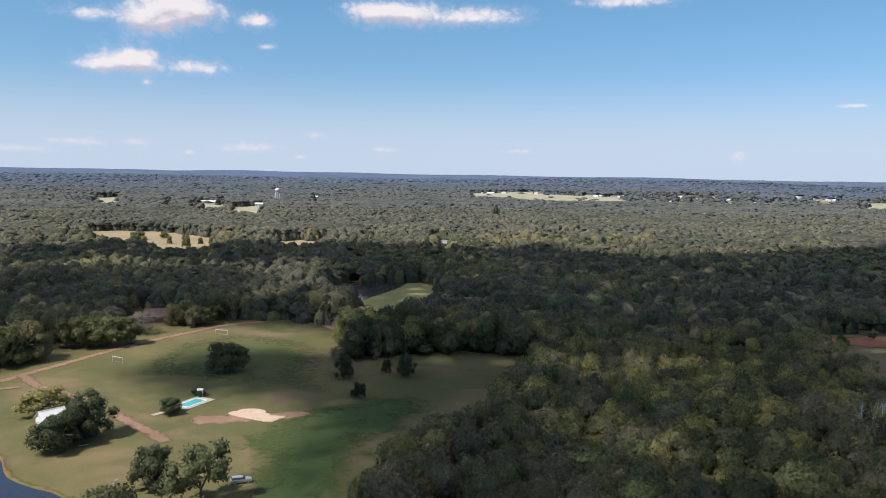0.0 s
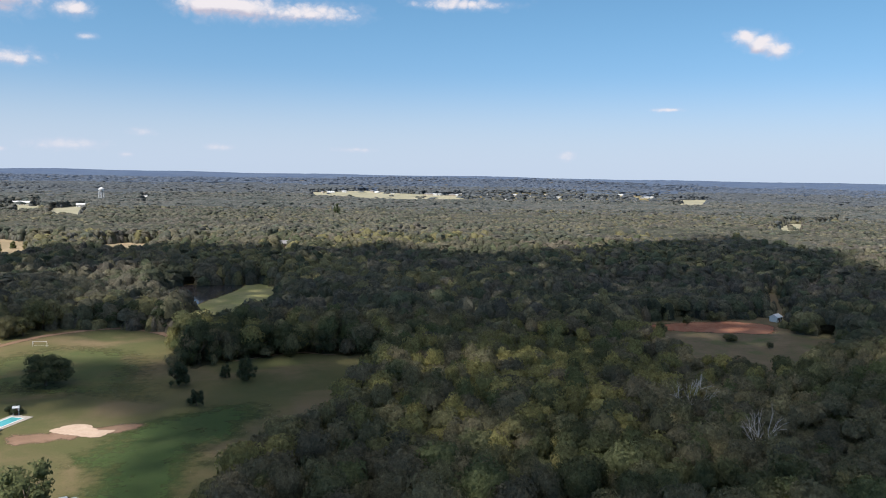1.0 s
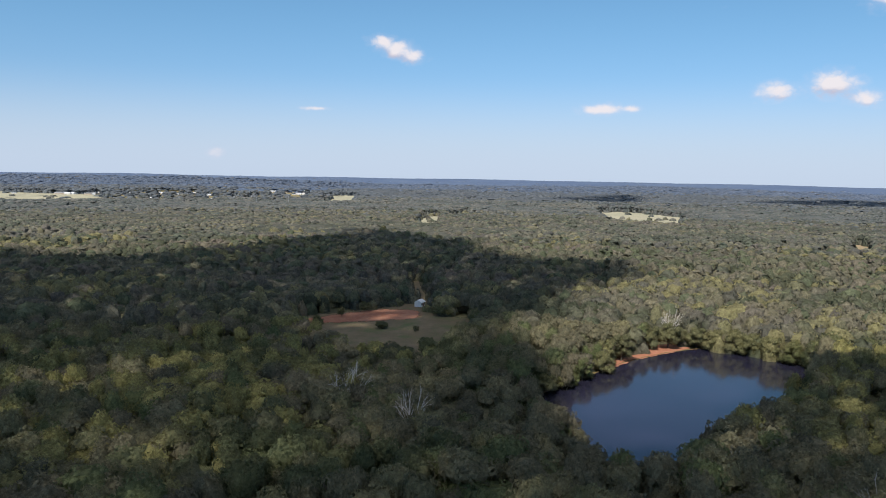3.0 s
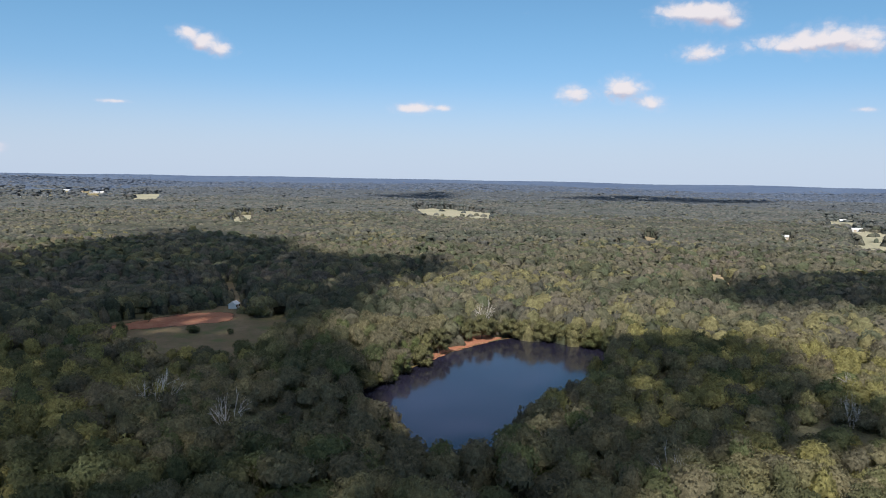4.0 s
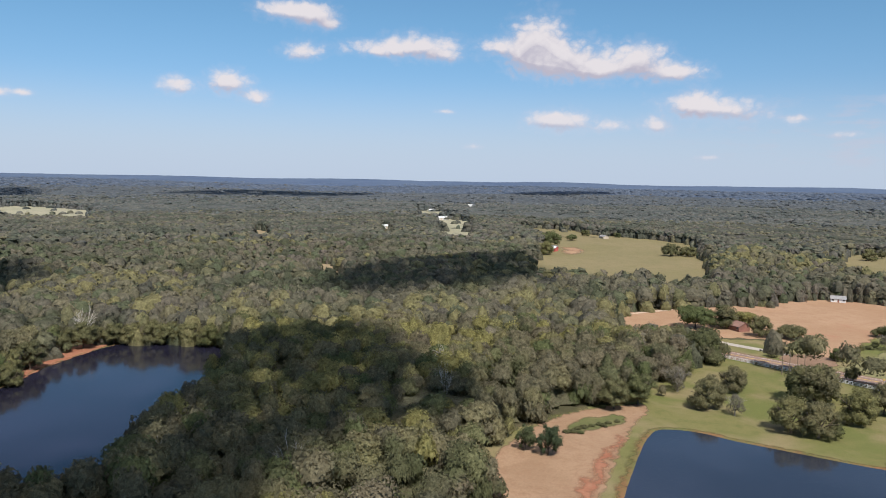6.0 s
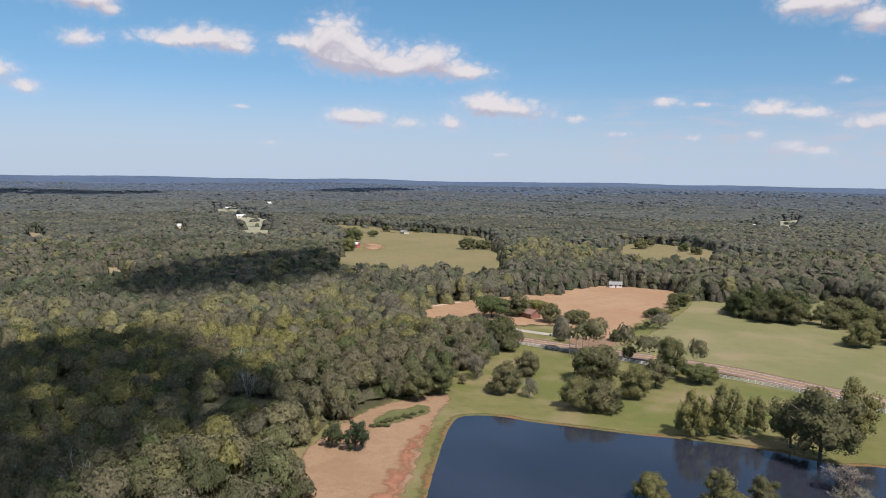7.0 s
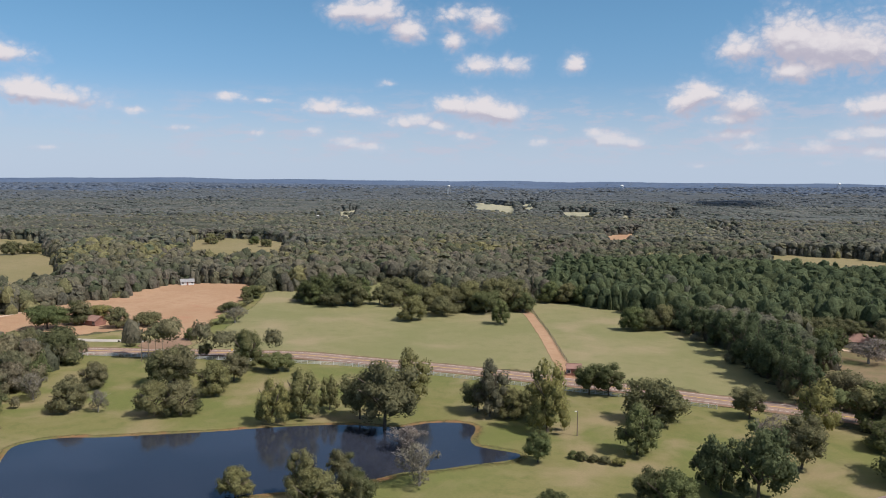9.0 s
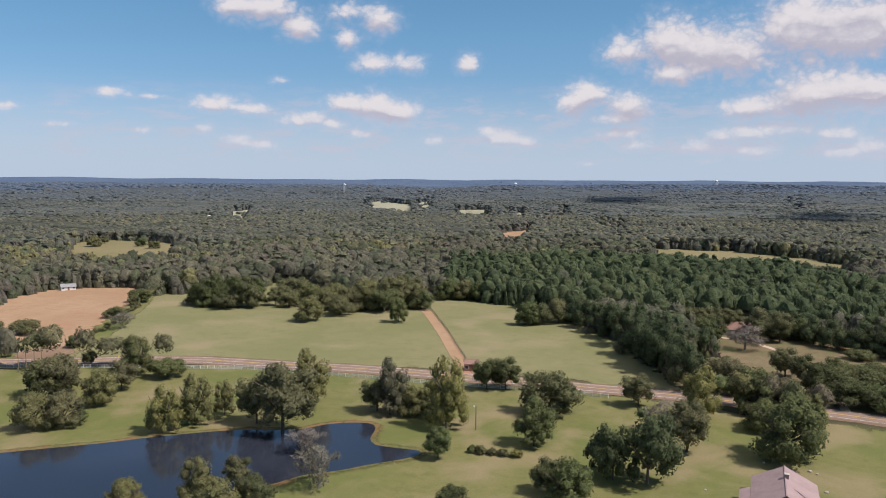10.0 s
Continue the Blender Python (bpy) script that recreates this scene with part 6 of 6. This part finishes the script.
def parked_car(x, y, bearing):
    ob = stand("car", x, y, bearing, "silver estate car parked on bare ground by a tree", "car")
    paint = plain("silver_paint", (0.5, 0.5, 0.52), 0.3, 0.04, 1.0, metal=0.6, specular=0.5)
    rubber = plain("tyre_rubber", (0.03, 0.03, 0.03), 0.9, 0.1, 5.0)
    bm = bmesh.new()
    side = [(-2.3, 0.35), (2.25, 0.35), (2.3, 0.7), (2.05, 0.92), (0.95, 1.0), (-2.2, 1.02), (-2.3, 0.8)]
    for lo, hi in ((-0.88, 0.88),):
        slab_pts = [[bm.verts.new((px, q, pz)) for px, pz in side] for q in (lo, hi)]
        bm.faces.new(slab_pts[0])
        bm.faces.new(slab_pts[1][::-1])
        for i in range(len(side)):
            k = (i + 1) % len(side)
            bm.faces.new((slab_pts[0][i], slab_pts[1][i], slab_pts[1][k], slab_pts[0][k]))
    bmesh.ops.recalc_face_normals(bm, faces=bm.faces)
    bmesh.ops.bevel(bm, geom=bm.edges[:], offset=0.06, segments=2, affect="EDGES")
    part("body", bm, paint, ob)
    bm = bmesh.new()
    low = [(0.95, 0.8), (-2.15, 0.8), (-2.15, -0.8), (0.95, -0.8)]
    high = [(0.3, 0.66), (-1.95, 0.66), (-1.95, -0.66), (0.3, -0.66)]
    a = [bm.verts.new((*c, 0.98)) for c in low]
    b = [bm.verts.new((*c, 1.48)) for c in high]
    for i in range(4):
        bm.faces.new((a[i], a[(i + 1) % 4], b[(i + 1) % 4], b[i]))
    bm.faces.new(b)
    bmesh.ops.recalc_face_normals(bm, faces=bm.faces)
    part("windows", bm, M_GLASS, ob, "dark glass")
    bm = bmesh.new()
    box(bm, -1.97, -0.68, 1.46, 0.32, 0.68, 1.54, 0.03)
    part("roof", bm, paint, ob)
    for px in (-1.4, 1.4):
        for s in (-1, 1):
            bm = bmesh.new()
            tube(bm, (px, s * 0.68, 0.33), (px, s * 0.92, 0.33), 0.33, 0.33, 14)
            w = part("wheel", bm, rubber, ob)
            bm = bmesh.new()
            tube(bm, (px, s * 0.88, 0.33), (px, s * 0.94, 0.33), 0.19, 0.17, 10)
            part("rim", bm, M_STEEL, w)
    for s in (-1, 1):
        bm = bmesh.new()
        box(bm, 2.2, s * 0.75, 0.62, 2.3, s * 0.45, 0.76)
        part("headlight", bm, M_WHITE, ob)


parked_car(-44.1, 168.3, 70)


def pole(name, x, y, high, label, category, arms=0, lamp=False, group="", mat=None):
    ob = stand(name, x, y, 0, label, category, group)
    mat = mat or M_POST
    bm = bmesh.new()
    tube(bm, (0, 0, -0.3), (0, 0, high), 0.17, 0.11, 8)
    part("shaft", bm, mat, ob)
    for k in range(arms):
        bm = bmesh.new()
        box(bm, -1.2, -0.06, high - 0.5 - k, 1.2, 0.06, high - 0.36 - k)
        part("crossarm", bm, mat, ob)
        for q in (-1.05, -0.4, 0.4, 1.05):
            bm = bmesh.new()
            tube(bm, (q, 0, high - 0.36 - k), (q, 0, high - 0.16 - k), 0.06, 0.04, 6)
            part("insulator", bm, M_STEEL, ob)
    if lamp:
        bm = bmesh.new()
        tube(bm, (0, 0, high - 0.3), (0.7, 0, high), 0.04, 0.04, 6)
        part("bracket", bm, M_STEEL, ob)
        bm = bmesh.new()
        box(bm, 0.5, -0.18, high - 0.12, 1.0, 0.18, high + 0.06, 0.04)
        part("lamp_head", bm, M_WHITE, ob)
    return ob


pole("yard_light", 152.9, -145.4, 7.0, "slim wooden yard light pole on the lawn", "light pole", lamp=True)
for x, y in ((302.7, -64.7), (300.7, -66.8), (299.1, -69.1), (297.1, -71.0)):
    pole("gate_pole", x, y, 9.0, "tall dark gate pole beside the road", "pole", group="gate poles")
for x, y in ((593.2, 1383.2), (673.3, 1415.0)):
    pole("transmission_pole", x, y, 24.0, "tall bare transmission pole above far woods", "pole", arms=2, group="transmission poles", mat=M_STEEL)
pole("roadside_pole", 504.3, -111.7, 9.0, "wooden utility pole behind the small house", "utility pole", arms=1)


def braced_pole():
    ob = pole("utility_pole", -65.7, 153.0, 6.5, "pale leaning utility pole with guy stays by the pond", "utility pole", arms=1, mat=M_SNAG)
    for dx, dy in ((2.2, 1.0), (-1.0, 2.4), (1.4, -2.0)):
        bm = bmesh.new()
        tube(bm, (0, 0, 6.0), (dx, dy, 0), 0.06, 0.06, 5)
        part("guy_stay", bm, M_SNAG, ob)


braced_pole()


def marker(x, y):
    ob = stand("marker_post", x, y, 0, "short post with a bright yellow marker beside the road", "marker")
    bm = bmesh.new()
    tube(bm, (0, 0, 0), (0, 0, 2.4), 0.05, 0.05, 6)
    part("stake", bm, M_STEEL, ob)
    bm = bmesh.new()
    box(bm, -0.25, -0.04, 1.7, 0.25, 0.04, 2.5, 0.01)
    part("plate", bm, M_YELLOW, ob)


marker(296, -97)


def bench(x, y, bearing):
    ob = stand("bench", x, y, bearing, "pale picnic bench in the oak's shade", "bench")
    bm = bmesh.new()
    box(bm, -1.1, -0.22, 0.42, 1.1, 0.22, 0.5, 0.01)
    part("seat", bm, M_CONCRETE, ob)
    for s in (-0.8, 0.8):
        bm = bmesh.new()
        box(bm, s - 0.08, -0.18, 0, s + 0.08, 0.18, 0.42)
        part("leg", bm, M_CONCRETE, ob)


bench(-88.7, 188.7, 60)


# ---- pale stones on the lawn ----
def stone(x, y, size, seed):
    r = np.random.default_rng(seed)
    bm = bmesh.new()
    bmesh.ops.create_icosphere(bm, subdivisions=2, radius=size)
    for v in bm.verts:
        v.co *= 1 + r.uniform(-0.18, 0.18)
        v.co.z *= 0.7
    ob = part("stone", bm, M_CONCRETE)
    ob.location = (x, y, size * 0.4)
    tagged(ob, "pale rounded stone lying on the lawn", "stone", "stones on the lawn")


for k, (x, y) in enumerate(((78.9, -185.4), (77.1, -185.1), (70.9, -175.7), (88.9, -182.5), (89.3, -156.3))):
    stone(x, y, (0.5, 0.3, 0.45, 0.35, 0.3)[k], 200 + k)


# ---- fences ----
def rail_fence(name, line, gap, high, rails, mat, label, thick=0.08):
    p = curve_through(line, False, 1.0)
    run = np.concatenate([[0], np.cumsum(np.hypot(*np.diff(p, axis=0).T))])
    at = np.arange(0, run[-1], gap)
    xs, ys = np.interp(at, run, p[:, 0]), np.interp(at, run, p[:, 1])
    ob = tagged(new(name), label, "fence")
    bm = bmesh.new()
    box(bm, -thick, -thick, -0.2, thick, thick, high)
    first = part("post", bm, mat, ob)
    first.location = (xs[0], ys[0], 0.1)
    for x, y in zip(xs[1:], ys[1:]):
        q = new("post", first.data)
        q.location, q.parent = (x, y, 0.1), ob
    for k in range(rails):
        z = high * (k + 1) / rails - 0.08
        for i in range(0, len(xs) - 1):
            bm = bmesh.new()
            d = Vector((xs[i + 1] - xs[i], ys[i + 1] - ys[i], 0))
            side = Vector((-d.y, d.x, 0)).normalized() * thick * 0.5
            a, b = Vector((xs[i], ys[i], z)), Vector((xs[i + 1], ys[i + 1], z))
            slab(bm, [a + side, b + side, b - side, a - side], 0.16)
            bmesh.ops.recalc_face_normals(bm, faces=bm.faces)
            part("rail", bm, mat, ob)


rail_fence("white_fence", FENCE, 2.5, 1.35, 3, M_WHITE, "white three-rail wooden fence along the highway")
rail_fence("drive_fence", [(317, -266), (298, -254), (262, -231), (234, -212), (216, -200)], 4.0, 1.3, 2, M_POST, "dark wooden post fence along the driveway", 0.07)


# ---- towers on the skyline ----
def water_tower(x, y, high, wide, label):
    ob = stand("water_tower", x, y, 0, label, "water tower", "water towers")
    bm = bmesh.new()
    bmesh.ops.create_uvsphere(bm, u_segments=20, v_segments=12, radius=1.0, matrix=Matrix.LocRotScale((0, 0, high - wide * 0.34), None, (wide / 2, wide / 2, wide * 0.36)))
    part("tank", bm, M_WHITE, ob)
    for i in range(6):
        w = i * math.pi / 3
        bm = bmesh.new()
        tube(bm, (wide * 0.62 * math.cos(w), wide * 0.62 * math.sin(w), -0.5), (wide * 0.42 * math.cos(w), wide * 0.42 * math.sin(w), high - wide * 0.35), 0.4, 0.35, 6)
        part("leg", bm, M_WHITE, ob)
    bm = bmesh.new()
    tube(bm, (0, 0, -0.5), (0, 0, high - wide * 0.6), 0.8, 0.8, 10)
    part("riser", bm, M_WHITE, ob)


water_tower(-329.9, 1549.8, 31, 10, "white water tower on six legs over far woods")
water_tower(2013.3, -1349.0, 38, 9, "slim white water tower on a wooded ridge")
water_tower(2402.8, -2510.4, 34, 15, "white water tower far off on the skyline")
water_tower(1907.6, -3333.8, 32, 14, "white water tower far off on the skyline")


# ---- dead and single trees in the woods ----
snags = [bare_model(90 + i, "bleached dead tree standing bare among green crowns", M_SNAG, 0) for i in range(3)]
# The last three stand in for one unidentified white spot among the trees.
plant(snags, [(112.6, 163.5, 14, 9), (112.7, 196.5, 14, 9), (277.1, 207.2, 14, 9), (107.8, 189.5, 15, 10), (156.5, 65.2, 13, 8), (146.4, 89.4, 13, 8), (226, 46, 13.5, 4), (228, 48, 13, 4), (252.7, 51.9, 14, 7)], "dead trees in the woods")
# Added tree that stands in for a dark blotch of shade in the woods.
plant(pines, [(73.1, 1082.5, 27, 11)], "single tall pine")
retire(oaks + dark_oaks + cedars + wood_oaks + thin_oaks + pines + bares + snags)

# ---- the clouds overhead whose shadows lie on the woods ----
M_CLOUD = plain("cloud_white", (0.9, 0.9, 0.92), 1.0, 0.03, 0.02, specular=0.0)


def cumulus(shade, gap, label, base=700.0, soft=34.0, thin=0.0, wisps=0.62, spread=0.0, dense=0.6):
    """A flat-based heap of puffs, so high and so far towards the sun that its shadow falls on the given stretch of land. It frays into small wisps at its rim, and thin ones are wisps all over."""
    p = np.array(shade, float)
    shade = p + outward(p) * spread
    (x0, y0), (x1, y1) = shade.min(0), shade.max(0)
    rim = curve_through(shade, True, 5)

    def grid(step):
        gx, gy = np.meshgrid(np.arange(x0, x1, step), np.arange(y0, y1, step))
        x = (gx + rng.uniform(-0.4, 0.4, gx.shape) * step).ravel()
        y = (gy + rng.uniform(-0.4, 0.4, gy.shape) * step).ravel()
        keep = inside(shade, x, y)
        x, y = x[keep], y[keep]
        return x, y, np.min(np.hypot(x[:, None] - rim[None, :, 0], y[:, None] - rim[None, :, 1]), axis=1)

    wisp = soft / 6
    x, y, off = grid(wisp)
    depth = np.clip(off / soft, 0, 1)
    keep = (off < soft * 1.15) | (thin > 0)
    r = wisp * (0.1 + (thin or wisps) * depth[keep]) * rng.uniform(0.8, 1.2, keep.sum())
    places = [np.column_stack([x[keep], y[keep], r])]
    if not thin:
        x, y, off = grid(gap)
        keep = off > soft * 0.95
        places.append(np.column_stack([x[keep], y[keep], gap * rng.uniform(dense, dense + 0.16, keep.sum())]))
    x, y, r = np.concatenate(places).T
    bv, bf = BALLS[1]
    shift = TO_SUN * (base / TO_SUN.z)
    c = np.column_stack([x + shift.x, y + shift.y, base + r * rng.uniform(0.1, 0.8, len(x))])
    v = (c[:, None] + bv[None] * r[:, None, None] * np.array([1, 1, 0.75]) * (1 + rng.uniform(-0.12, 0.12, (len(x), len(bv), 1)))).reshape(-1, 3)
    f = (bf[None] + (np.arange(len(x)) * len(bv))[:, None, None]).reshape(-1, 3)
    ob = new("cloud", mesh_from("cloud", v, f, M_CLOUD, True))
    tagged(ob, label, "cloud", "clouds overhead", "stuff")


cumulus([(-94, 576), (-30, 641), (31, 642), (104, 666), (142, 616), (248, 626), (305, 682), (408, 717), (372, 740), (446, 771), (479, 717), (473, 617), (473, 541), (425, 479), (424, 419), (447, 385), (438, 332), (398, 294), (332, 280), (272, 242), (222, 221), (187, 219), (138, 216), (106, 224), (82, 233), (61, 224), (35, 215), (17, 184), (-2, 158), (-14, 134), (-30, 133), (-37, 154), (-42, 181), (-43, 210), (-46, 241), (-52, 273), (-54, 328), (-70, 428)], 8, "broad white cumulus cloud with a ragged edge", dense=0.72)
cumulus([(-8, 284), (24, 268), (40, 246), (58, 226), (52, 181), (71, 162), (94, 155), (126, 178), (176, 216), (200, 204), (172, 160), (150, 132), (142, 110), (120, 72), (98, 72), (70, 96), (40, 112), (8, 118), (-20, 125), (-28, 150), (-22, 180), (-12, 230)], 8, "broken white cumulus cloud", soft=15.0, wisps=0.75, dense=0.7)
cumulus([(132, 129), (142, 140), (160, 132), (180, 124), (218, 141), (267, 147), (284, 135), (313, 117), (305, 91), (266, 65), (249, 41), (220, 34), (201, 42), (190, 53), (177, 59), (162, 63), (143, 63), (122, 58), (95, 82), (120, 110)], 7.5, "small white cumulus cloud", soft=14.0, wisps=0.78, spread=3.0, dense=0.68)
cumulus([(397, 142), (409, 162), (461, 180), (506, 182), (559, 160), (590, 136), (638, 96), (646, 68), (577, 33), (496, 38), (453, 27), (436, 67), (398, 115)], 8, "long white cumulus cloud", spread=12.0, dense=0.68)
cumulus([(-314, 550), (-267, 628), (-173, 621), (-102, 625), (-40, 647), (4, 607), (4, 500), (-67, 506), (-116, 483), (-174, 499), (-225, 491), (-261, 462)], 9, "low ragged white cumulus cloud", soft=36.0, spread=14.0, dense=0.68)
cumulus([(-253, 392), (-192, 414), (-129, 408), (-85, 384), (-57, 427), (-41, 327), (-73, 331), (-118, 333), (-129, 319), (-138, 274), (-156, 240)], 8, "ragged white cumulus cloud", soft=26.0, spread=6.0, dense=0.68)
# Added out of view to dim a bright strip of the western woods.
cumulus([(-262, 438), (-214, 475), (-161, 495), (-100, 466), (-70, 420), (-84, 350), (-116, 345), (-155, 358), (-220, 352)], 0, "thin torn white cloud, unseen, added to dim the western woods", soft=24.0, thin=0.62)
cumulus([(28, 227), (69, 251), (91, 259), (120, 261), (151, 252), (185, 247), (215, 234), (201, 187), (161, 149), (125, 128), (88, 141), (66, 152), (47, 172)], 0, "torn white cumulus cloud", soft=18.0, thin=0.62)
cumulus([(-117, 259), (-103, 291), (-86, 306), (-40, 303), (-17, 291), (37, 283), (21, 233), (-3, 204), (-16, 178), (-20, 140), (-38, 140), (-48, 177), (-44, 205), (-62, 224), (-87, 226)], 0, "thin torn shreds of white cloud", soft=22.0, thin=0.7)
for shade in ([(1519, 1570), (1805, 1658), (2054, 1751), (1855, 1464), (1492, 1193), (1396, 1283)], [(1807, 1172), (2178, 1168), (2368, 980), (2448, 696), (1994, 661), (1724, 863)], [(2801, 401), (3232, 305), (3338, 91), (3145, -77), (2388, 96), (2332, 284)], [(1375, -1630), (1402, -1864), (1277, -1907), (926, -1423), (1014, -1349), (1081, -1300)], [(575, -1058), (631, -1353), (490, -1389), (403, -1144), (465, -1031)]):
    cumulus(shade, 55, "far white cumulus cloud", 1900.0, 90.0)
